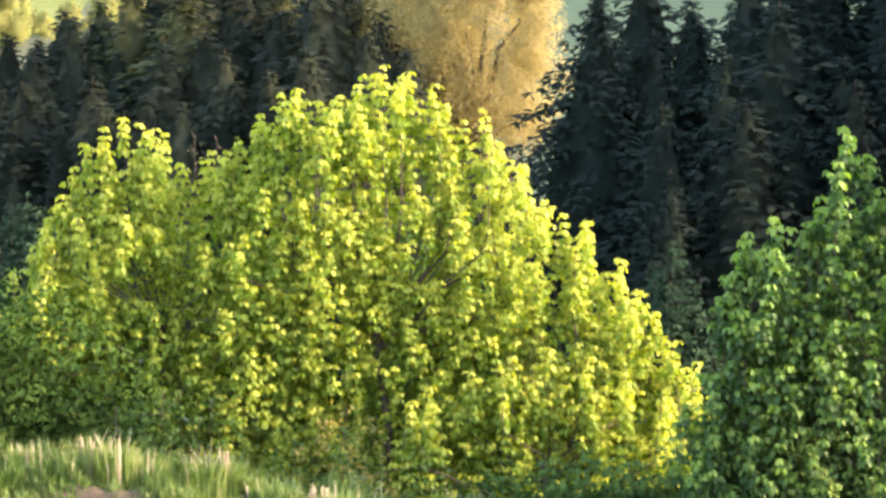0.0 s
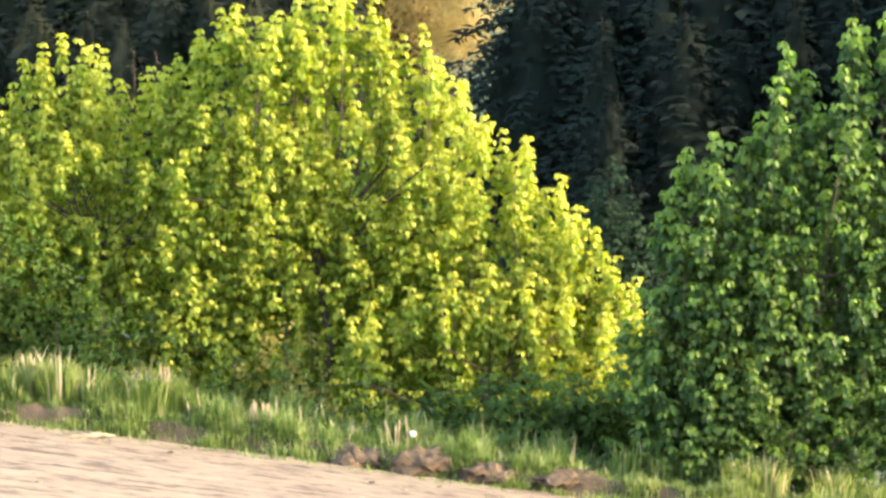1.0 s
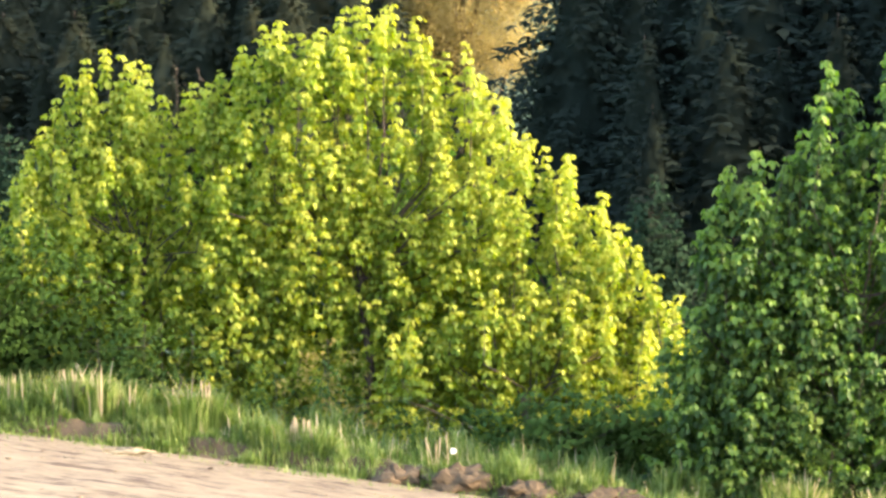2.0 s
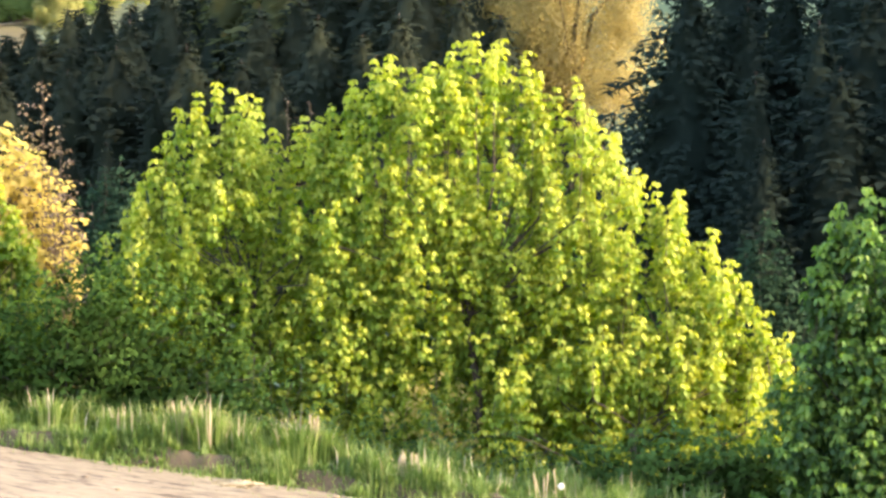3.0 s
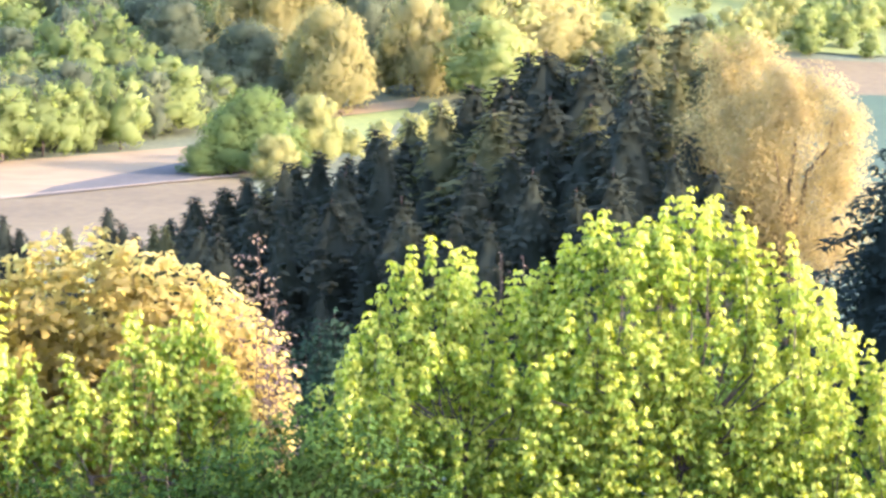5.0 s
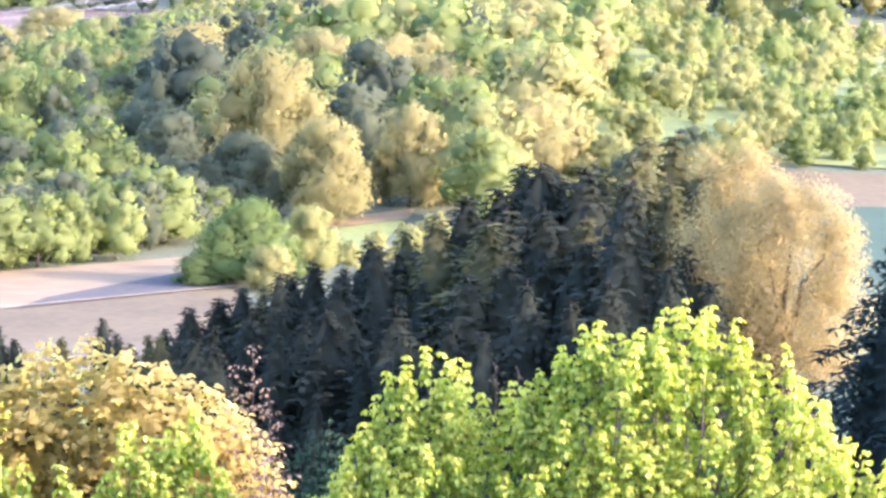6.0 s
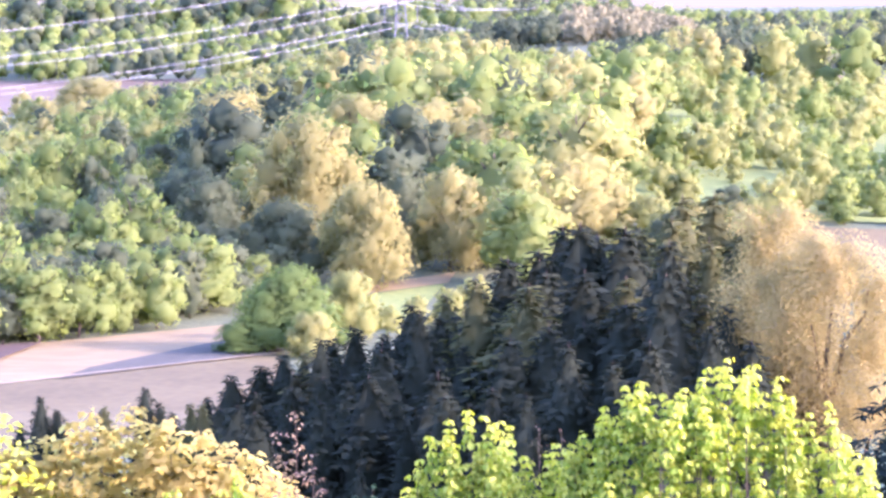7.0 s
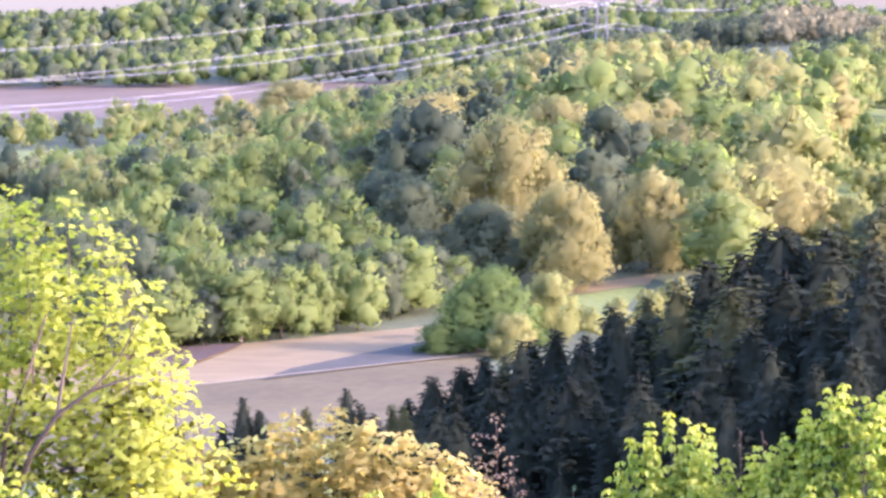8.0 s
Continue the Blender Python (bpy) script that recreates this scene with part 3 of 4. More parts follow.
lime = shoot_tree("lime_tree", -14.2, 43.0, [(-13.81, -1.02), (-13.40, -1.22), (-12.9, -1.1), (-12.49, -1.35), (-12.2, -1.8), (-12.01, -2.2), (-11.85, -2.6), (-11.71, -3.1), (-11.4, -3.6), (-11.16, -4.2),
                                        (-10.95, -5.29), (-14.3, -0.7), (-15.0, -0.6), (-15.8, -0.9), (-16.6, -1.6)],
           "tall sunlit lime-yellow tree with dark branching limbs", LIME, 10, deep=1.2, size=0.135, wide=0.6, taper=0.8, extra=3, trunk_r=0.14, dense=3.6, step=0.14, rounded=0.9, shape=OVAL * np.array([1, 1.4, 1]), faces=OVAL_F, leaves=5, droop=0.2)
for way, r in (([(-13.9, 42.6, -6.0), (-13.1, 41.6, -4.62), (-12.72, 41.6, -4.1), (-12.22, 41.6, -3.76), (-11.62, 41.7, -3.57)], 0.05),
               ([(-14.0, 42.8, -5.6), (-13.46, 41.6, -4.3), (-13.11, 41.6, -3.52), (-12.87, 41.7, -2.72)], 0.04),
               ([(-12.72, 41.6, -4.1), (-12.58, 41.6, -3.36), (-12.48, 41.7, -2.72)], 0.028),
               ([(-12.22, 41.6, -3.76), (-11.85, 41.65, -3.36), (-11.51, 41.7, -2.72)], 0.022)):
    way = np.array(way) - np.array(lime.location)
    v, f = tube(way, np.linspace(r, r * 0.35, len(way)), 6)
    part("limb", mesh_from("limb", v, [f], BARK, True), lime, "dark bare forked limb")
shoot_tree("dark_shrub", 6.9, 90.0, [(6.65, -14.05), (7.3, -15.4), (6.1, -14.9), (5.5, -15.6), (7.9, -15.9)],
           "blue-green shrub below the field, shade put into its colour", SHADE_TEAL_LEAF, 12, deep=1.0, size=0.2, wide=0.9, taper=0.5, step=0.22, dense=9, shape=OVAL, faces=OVAL_F, category="shrub", rounded=0.8)
shoot_tree("dark_shrub", -9.9, 74.0, [(-10.6, -10.73), (-10.25, -10.41), (-9.87, -10.22), (-9.55, -10.51), (-9.28, -11.03)],
           "blue-green shrub by the spruces, shade put into its colour", SHADE_TEAL_LEAF, 11, deep=0.8, size=0.15, wide=0.7, taper=0.5, step=0.2, dense=9, shape=OVAL, faces=OVAL_F, category="shrub", rounded=0.8)


for k, (x, y, cols) in enumerate([
        (-3.2, 39.6, [(-4.2, -7.5), (-3.6, -7.3), (-3.0, -7.4), (-2.4, -7.6)]),
        (-1.2, 39.4, [(-1.9, -7.9), (-1.3, -7.7), (-0.3, -8.0)]),
        (4.9, 36.95, [(4.3, -7.9), (4.77, -7.5), (5.3, -7.3), (5.8, -7.35), (6.3, -7.3)])]):
    shoot_tree("undergrowth_shrub", x, y, cols, "soft green undergrowth shrub beneath the maples", PALE_SHRUB, 60 + k, size=0.08, wide=0.5, taper=0.9,
               crown_foot=0.05, deep=0.4, trunk_r=0.02, shape=OVAL, faces=OVAL_F, category="shrub", group="undergrowth", rounded=0.8)


# ---- far trees ----
def spruce_meshes(height, radius, seed, material, flare=6.6, core=0.42, fine=1.0):
    """A spruce: trunk and drooping boughs, each a spine of flat needle sprays with hanging twigs."""
    rng = np.random.default_rng(seed)
    trunk = tube([(0, 0, -0.3), (0.03, 0, height * 0.5), (0, 0, height)], [0.16, 0.09, 0.01], 6)
    P, D, N, S, Q = [], [], [], [], []
    boughs = int(height * (11 if radius < 5 else 22) / fine)
    for k in range(boughs):
        t = 0.05 + 0.945 * (k / boughs) ** 1.05
        z = t * height
        a = k * 2.3999 + rng.normal(0, 0.35)
        r = (min(flare * (1 - t), 0.9 + 0.75 * radius * (1 - t)) + 0.05) * rng.uniform(0.45, 1.2)
        o = np.array([math.cos(a), math.sin(a), 0])
        side = np.array([-o[1], o[0], 0])
        first = len(P)
        steps = max(2, int(r / 0.55 / fine))
        for s in range(steps):
            f = (s + 0.7) / steps
            q = o * r * f + np.array([0, 0, z + 0.10 * r * f - 0.42 * r * f * f])
            size = min(0.34 + 0.3 * r, 0.75) * (1.15 - 0.45 * f) * fine
            for sg in (-1, 1):
                P.append(q)
                D.append(o * 0.7 + side * sg * rng.uniform(0.3, 1.0) + np.array([0, 0, rng.uniform(-0.6, 0.0)]))
                N.append(np.array([0, 0, 1.0]) + o * 0.4 + rng.normal(0, 0.3, 3))
                S.append(size * rng.uniform(0.7, 1.15))
            P.append(q)
            D.append(np.array([0, 0, -1.0]) + rng.normal(0, 0.25, 3))
            N.append(o + rng.normal(0, 0.4, 3))
            S.append(size * 0.8)
        P.append(o * r * 0.85 + np.array([0, 0, z - 0.25 * r]))
        D.append(o + np.array([0, 0, rng.uniform(-0.1, 0.5)]))
        N.append(np.array([0, 0, 1.0]) + rng.normal(0, 0.2, 3))
        S.append(0.2 + 0.15 * r)
        Q += [o * 0.6 + np.array([0, 0, 0.9]) + rng.normal(0, 0.06, 3)] * (len(P) - first)
    V, F = leaf_arrays(np.array(P), np.array(D), np.array(N), np.array(S), OVAL * np.array([1, 0.75, 1]), OVAL_F)
    lift = np.linspace(0.06, 0.96, 12)
    cv, cf = tube([(0, 0, t * height) for t in lift], [core * min(flare * (1 - t), 0.9 + 0.75 * radius * (1 - t)) * rng.uniform(0.9, 1.1) for t in lift], 9)
    V, F = joined([(V, F), (cv, np.concatenate([cf[:, [0, 1, 2]], cf[:, [0, 2, 3]]]))])
    ring = cv * np.array([1, 1, 0])
    Q += list(unit(ring + 1e-6) * 0.6 + np.array([0, 0, 0.9]))
    Q = np.concatenate([np.repeat(np.array(Q[:-len(cv)]), 4, 0), np.array(Q[-len(cv):])])
    return mesh_from("trunk", trunk[0], [trunk[1]], BARK, True), mesh_from("crown", V, [F], material, normals=Q)


SPRUCES = [spruce_meshes(16, 2.9 + 0.3 * (k % 2), 20 + k, (NEEDLE, NEEDLE, NEEDLE, NEEDLE, OLIVE, OLIVE, SHADE_NEEDLE, SHADE_NEEDLE, SHADE_NEEDLE)[k], core=0.36 if k > 5 else 0.5, fine=0.8 if k > 5 else 1.0) for k in range(9)]
SPRUCES.append(spruce_meshes(16, 9.0, 41, SHADE_NEEDLE, 8.5, 0.36, 0.75))


def spruce(x, y, top, k, spin=0.0, label="dark green spruce in a dense wood", group="spruce wood", girth=1.3):
    z = float(land(x, y))
    tree = thing("spruce_tree", (x, y, z), label, "conifer tree", group)
    s = (top - z) / 16
    tree.scale = (s * girth, s * girth, s)
    tree.rotation_euler = (0, 0, spin)
    for nm, me in zip(("trunk", "crown"), SPRUCES[k]):
        part(nm, me, tree, kind="stuff" if nm == "crown" else "")
    return tree


rng = np.random.default_rng(77)
# skyline of the wood: x and top, rising to the right; rows nearer are lower
SKY_X = [-31.3, -30.1, -28.7, -27.2, -25.9, -24.6, -23.2, -21.4, -19.1, -18.1, -16.4, -14.0, -11.4, -9.4, -7.6, -5.7, -4.0, -2.1, -1.3, 0.0]
SKY_Z = [-20.1, -19.6, -19.1, -18.3, -17.8, -16.9, -16.8, -16.0, -15.2, -14.6, -14.4, -12.6, -11.4, -11.4, -11.0, -9.9, -10.4, -10.4, -11.3, -12.4]
count = 0
for y, drop, gap in ((176, 0.0, 1.9), (170, 0.7, 2.2), (162, 2.2, 2.4), (154, 4.4, 2.6), (146, 6.8, 2.8)):
    x = -31.5 + (176 - y) * 0.12
    while x < 0.3:
        yy = y + rng.normal(0, 1.2)
        top = 1.6 + (np.interp(x, SKY_X, SKY_Z) - drop + rng.normal(0, 0.45 if drop < 0.5 else 1.0) - 1.6) * yy / 168
        if top > land(x, yy) + 4:
            # Sunlit tops are put in by colour, likelier rightward and further back.
            olive = drop < 4 and rng.uniform() < np.interp(x, [-24, -14, -6], [0.1, 0.35, 0.6])
            spruce(x * yy / 168, yy, top, 4 + count % 2 if olive else count % 4, rng.uniform(0, 6),
                   "olive-green conifer, its sunlit top put into the needle colour" if olive else "dark green spruce in a dense wood", girth=rng.uniform(1.35, 2.2))
            count += 1
        x += gap * rng.uniform(0.7, 1.3) * (0.8 if x < -14 else 0.95)
# scrub along the lower edge of the fallow field
for x, y, top, k in [(-41.4, 166, -21.5, 0), (-40.0, 165, -19.9, 1), (-39.1, 165, -20.6, 2), (-36.3, 164, -20.3, 5), (-34.3, 165, -19.4, 3), (-33.5, 165, -20.2, 0), (-32.6, 164, -20.6, 2), (-31.4, 163, -20.0, 4), (-30.6, 162, -19.9, 5),
                     (-38.0, 160, -21.8, 1), (-35.4, 160, -21.6, 2), (-43.2, 164, -21.4, 4)]:
    spruce(x, y, top, k, x, "small ragged conifer at the edge of a field", "field edge scrub")
# Trees beyond x = 19 are unseen, raised to shade the seen spruces.
RX = [3.6, 3.95, 4.46, 5.7, 6.7, 7.8, 9.6, 11.5, 14.1, 16.0, 20, 26, 34]
RZ = [-13.6, -11.9, -10.6, -9.9, -9.4, -8.9, -8.5, -7.9, -7.4, -7.2, -4.5, 0.5, 5.0]
for y, drop, gap in ((120, 0.0, 1.7), (114, 1.4, 1.9), (107, 3.4, 2.1), (100, 5.6, 2.3)):
    x = 7.4 + (120 - y) * 0.05
    while x < 34:
        yy = y + rng.normal(0, 0.8)
        top = 1.6 + (np.interp(x, RX, RZ) - drop + rng.normal(0, 0.5 if drop < 0.5 else 1.0) - 1.6) * yy / 115
        spruce(x * yy / 115, yy, top, 6 + count % 3, rng.uniform(0, 6), "tall dark spruce with shade put into its colour, unseen ones added", "right-hand spruces", rng.uniform(1.4, 2.1))
        count += 1
        x += gap * rng.uniform(0.8, 1.2) * (1.2 if x > 20 else 1.0)


spruce(5.6, 114, -9.2, 9, 0.8, "broad spruce with wide drooping boughs at the wood's corner, shade in its colour", "right-hand spruces")


def lobed_crown(height, width, tufts, tuft, seed, low=0.12, lobes=16, fluff=0.6):
    """A crown of many leaf clumps spread over rounded lobes, with gaps between; its normals follow the lobes."""
    rng = np.random.default_rng(seed)
    P, D, N, S = [], [], [], []
    for k in range(lobes):
        t = (k + 0.5) / lobes
        zc = height * (low + 0.12 + (0.98 - low - 0.2) * t)
        ring = math.sqrt(max(0.1, 1 - ((t - 0.4) / 0.62) ** 2))
        a = k * 2.4 + rng.uniform(-0.4, 0.4)
        off = width * 0.5 * ring * rng.uniform(0.3, 0.82)
        c = np.array([math.cos(a) * off, math.sin(a) * off, zc])
        r = width * rng.uniform(0.15, 0.28) * (1.12 - 0.4 * t)
        n = int(tufts / lobes)
        o = unit(rng.normal(0, 1, (n, 3)) + np.array([0, 0, 0.35]))
        P.append(c + o * r * np.array([1, 1, 0.85]) * rng.uniform(fluff, 1.1, (n, 1)))
        D.append(np.cross(o, rng.normal(0, 1, (n, 3))) + 0.3 * o)
        N.append(o + 0.25 * unit(c - np.array([0, 0, height * 0.5])) + rng.normal(0, 0.1, (n, 3)))
        S.append(tuft * rng.uniform(0.5, 1.3, n))
    N = np.concatenate(N)
    V, F = leaf_arrays(np.concatenate(P), np.concatenate(D), N, np.concatenate(S), OVAL * np.array([1.1, 1.3, 1]), OVAL_F)
    return V, F, np.repeat(N, 4, 0)


def ico(level):
    bm = bmesh.new()
    bmesh.ops.create_icosphere(bm, subdivisions=level, radius=1.0)
    v = np.array([p.co[:] for p in bm.verts])
    f = np.array([[p.index for p in t.verts] for t in bm.faces])
    bm.free()
    return v, f


BALL = ico(1)
SPRAY = np.array([(-0.1, -0.42, 0.0), (0.0, 0.42, 0.03), (1.0, 0.05, -0.08)])
SPRAY_F = [(0, 2, 1)]


def clump_crown(height, width, lobes, seed, sprays=3000, size=0.5):
    """A billowing crown: a few broad, uneven masses covered with small leaf sprays; its normals follow masses and crown."""
    rng = np.random.default_rng(seed)
    bv, bf = BALL
    V, F, Q, o = [], [], [], 0
    P, D, N = [], [], []
    masses = [(np.array([0, 0, height * 0.42]), np.array([0.33 * width, 0.33 * width, height * 0.38]), np.zeros(3))]
    for k in range(lobes - 1):
        t = (k + 0.5) / (lobes - 1)
        a = k * 2.39996 + rng.normal(0, 0.4)
        r = width * (0.10 + 0.14 * rng.uniform() ** 1.3) * (1.1 - 0.25 * t) * (1.25 if lobes < 9 else 1.0)
        off = width * 0.5 * math.sqrt(max(0.05, 1 - ((t - 0.25) / 0.8) ** 2)) * rng.uniform(0.75, 1.15) - r * 0.62
        d = np.array([math.cos(a), math.sin(a), 0])
        masses.append((d * max(off, 0) + np.array([0, 0, height * (0.13 + 0.70 * t)]), np.array([r, r, r * 0.92]), d * 0.8 + np.array([0, 0, 0.7 * (t - 0.2)])))
    total = sum(r[0] * r[2] for _, r, _ in masses)
    for k, (c, r, d) in enumerate(masses):
        at = Vector((seed * 1.3, k * 2.1, 0))
        swell = lambda g: np.array([1 + 0.34 * noise.noise(Vector(p * 1.9) + at) + 0.34 * noise.noise(Vector(p * 4.0) + at) + 0.2 * noise.noise(Vector(p * 8.0) + at) for p in g])
        V.append(c + bv * r * ((0.79 if lobes < 20 else 0.64) * swell(bv))[:, None])
        F.append(bf + o)
        o += len(bv)
        Q.append(bv + 0.8 * d + np.array([0, 0, 0.35]))
        n = int(sprays * r[0] * r[2] / total) + 4
        g = unit(rng.normal(0, 1, (n, 3)) + 0.3 * d)
        P.append(c + g * r * (swell(g) * rng.uniform(0.82, 1.08, n))[:, None])
        D.append(np.cross(g, rng.normal(0, 1, (n, 3))) + g * rng.uniform(0.0, 0.8, (n, 1)))
        N.append(g + 0.8 * d + np.array([0, 0, 0.35]) + rng.normal(0, 0.05, (n, 3)))
    N = np.concatenate(N)
    lv, lf = leaf_arrays(np.concatenate(P), np.concatenate(D), N, size * rng.uniform(0.6, 1.4, len(N)), SPRAY, SPRAY_F)
    return np.concatenate(V + [lv]), np.concatenate(F + [lf + o]), np.concatenate(Q + [np.repeat(N, 3, 0)])


def broad_meshes(height, width, crown, seed, material):
    rng = np.random.default_rng(seed + 500)
    V, F, N = crown
    pieces = [tube(bend((0, 0, -0.3), (0.1, 0, height * 0.8), rng, 0.05, 6), np.linspace(0.02 * height, 0.004 * height, 6), 6)]
    for k in range(5):
        a = k * 1.3
        pieces.append(tube(bend((0, 0, height * (0.25 + 0.08 * k)), (math.cos(a) * width * 0.32, math.sin(a) * width * 0.32, height * (0.5 + 0.09 * k)), rng, 0.1, 5), np.linspace(0.009 * height, 0.002 * height, 5), 5))
    tv, tf = joined(pieces)
    return mesh_from("trunk", tv, [tf], BARK, True), mesh_from("crown", V, [F], material, normals=N)


def broad_tree(meshes, x, y, scale, spin, label, group="", name="broadleaf_tree"):
    tree = thing(name, (x, y, float(land(x, y))), label, "tree", group)
    tree.scale, tree.rotation_euler = scale, (0, 0, spin)
    for nm, me in zip(("trunk", "crown"), meshes):
        part(nm, me, tree, kind="stuff" if nm == "crown" else "")
    return tree


birch = broad_meshes(19.0, 7.2, lobed_crown(19.9, 8.6, 52000, 0.12, 63, 0.34, 44, 0.3), 60, BIRCH)
broad_tree(birch, 2.0, 151, (1.0, 1.0, 1.0), 0.4, "tall ochre-yellow tree in thin spring leaf beside dark spruces", name="ochre_tree")
slim = broad_meshes(20.3, 5.4, lobed_crown(21.8, 7.0, 32000, 0.12, 64, 0.34, 34, 0.3), 61, BIRCH)
broad_tree(slim, -0.6, 155.5, (1.0, 1.0, 1.0), 1.9, "ochre tree in thin spring leaf rising among olive conifers", name="ochre_tree")

KINDS = [("green", WOOD_A), ("yellow-green", WOOD_B), ("pale ochre", WOOD_C), ("dark green", WOOD_D)]
WOODS = [[broad_meshes(12, 9.0 - 0.6 * j, clump_crown(12, 10.4 - 0.7 * j, 15, 80 + 5 * i + j, 1050, 0.58), 80 + i, mat) for j in range(3)] for i, (_, mat) in enumerate(KINDS)]

GRAND = [broad_meshes(12, 10.4, clump_crown(12, 10.4, 30, 180 + i, 8500, 0.32), 180 + i, mat) for i, (_, mat) in enumerate(KINDS)]

BUSH = broad_meshes(12, 10.4, clump_crown(12, 10.4, 30, 190, 8500, 0.32), 190, BUSH_LEAF)
GRAND.append(BUSH)

# trees along the ploughed field's end, and set trees on the slope
for kind, x, y, sc, spin, lab, nm in [
        (4, -56.9, 356, (1.2, 1.1, 0.86), 0.3, "green spreading tree beside the ploughed field", "valley_tree"),
        (1, -53.3, 349, (0.52, 0.52, 0.5), 1.3, "pale yellow-green round bush at the field corner", "valley_bush"),
        (1, -51.3, 366, (0.62, 0.62, 0.8), 2.0, "sunlit yellow-green tree behind the valley bush", "valley_tree"),
        (4, -61.0, 353, (0.95, 0.6, 0.4), 0.9, "low dark green bush on the field bank", "valley_bush"),
        (2, -66.8, 438, (1.6, 1.5, 1.9), 0.5, "very large ochre tree in spring leaf above the field", "ochre_tree"),
        (2, -56.3, 417, (1.15, 1.1, 1.3), 2.5, "sunlit golden tree at the foot of the slope", "ochre_tree"),
        # Dark kind under and beside the ochre tree stands in for shade.
        (3, -68.5, 424, (1.25, 1.2, 1.0), 2.2, "dark green tree painting the shade under the large ochre tree", "shade_toned_tree"),
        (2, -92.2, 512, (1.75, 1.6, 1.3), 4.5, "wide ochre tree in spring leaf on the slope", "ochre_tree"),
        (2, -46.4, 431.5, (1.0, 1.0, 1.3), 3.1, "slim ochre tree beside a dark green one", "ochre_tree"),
        (3, -54.0, 441, (0.8, 0.8, 1.1), 1.1, "green tree at the wood's foot, shade put into its colour", "shade_toned_tree"),
        (3, -80.0, 434, (1.2, 1.2, 1.15), 5.1, "dark blue-green tree at the wood's foot, shade put into its colour", "shade_toned_tree"),
        (3, -85.0, 447, (1.2, 1.2, 1.1), 0.1, "dark blue-green tree at the wood's foot, shade put into its colour", "shade_toned_tree"),
        (2, -68.0, 496, (1.4, 1.4, 1.35), 0.7, "wide pinkish-ochre tree on the upper slope", "ochre_tree"),
        (2, -58.5, 490, (1.45, 1.4, 1.3), 3.9, "wide pinkish-ochre tree on the upper slope", "ochre_tree"),
        (2, -50.5, 488, (1.2, 1.2, 1.15), 2.7, "wide pinkish-ochre tree on the upper slope", "ochre_tree"),
        (2, -32.7, 452, (1.45, 1.4, 1.15), 5.2, "round golden-ochre tree on the slope", "ochre_tree"),
        (2, -32.5, 524, (1.5, 1.4, 1.2), 1.2, "pale ochre tree among green ones", "ochre_tree"),
        (2, -178, 800, (2.2, 2.0, 1.25), 0.9, "pale ochre tree on the slope's crest", "ochre_tree")]:
    broad_tree(GRAND[kind], x, y, sc, spin, lab, name=nm)
for x, y, sc, spin in [(-47.6, 372, 0.36, 0.4), (-44.6, 377, 0.42, 1.9), (-50.2, 381, 0.33, 3.0), (-41.8, 385, 0.45, 4.4), (-46.0, 388, 0.3, 5.2), (-39.0, 392, 0.5, 0.9)]:
    broad_tree(WOODS[1][1], x, y, (sc, sc, sc), spin, "small pale green shrub on the valley meadow", "valley shrubs", "valley_shrub")
SET = [(-69.4, 438, 9.5), (-58, 417, 7), (-68.5, 424, 6), (-92, 512, 9), (-46.4, 431.5, 10), (-54.5, 441, 8), (-80, 434, 6), (-85, 447, 6), (-68, 496, 8), (-58.5, 490, 8),
       (-50.5, 488, 7), (-32.7, 452, 8), (-32.5, 524, 8), (-60, 408, 7), (-60, 425, 7), (-72, 418, 6), (-36, 441, 6)]


def wooded(x, y):
    """Where the far slope carries trees."""
    front = float(np.interp(x, [-140, -115, -80, -73, -66, -54, -46, -42, -38, 0], [300, 325, 372, 391, 436, 446, 448, 436, 420, 420]))
    if y < front + 2 * math.sin(x * 0.2) or (x > -2 and y < 477):
        return False
    if x > 8 and 722 - 2.85 * (x - 10) < y < 790:
        return False
    if x < -150 + 8 * math.sin(y * 0.05) and (590 < y < 770 or 830 < y < 1085):
        return False
    return True


spots = []
for _ in range(9000):
    y = 310 + 645 * rng.uniform(0, 1) ** 1.2
    x = rng.uniform(-0.33 * y - 5, 0.055 * y + 4)
    if wooded(x, y):
        near = 4.6 if x < -66 and y < 432 or x < -85 and y < 520 or x < -105 and y < 700 else 5.0 + 7.0 * max(0.0, 0.1 + noise.noise((x * 0.05, y * 0.03, 4))) if x > -28 and y < 690 else 9.6
        if any((x - a) ** 2 + (y - b) ** 2 < c * c for a, b, c in SET):
            continue
        if all((x - a) ** 2 + (y - b) ** 2 > near * near for a, b in spots):
            spots.append((x, y))
spots.sort(key=lambda p: p[1])
far_woods = {k: [] for k in range(4)}


def crest(x, y):
    """How high the woods rise on the near hill, so that the pylon behind stays clear."""
    if not 470 < y < 960:
        return 50.0
    return 1.6 + y * float(np.interp(x / y, [-0.19, -0.158, -0.134, -0.118, -0.098, -0.085, -0.069, -0.056, -0.04, -0.02], [-0.0255, -0.019, -0.014, -0.0118, -0.012, -0.0155, -0.0168, -0.0148, -0.012, -0.008]))


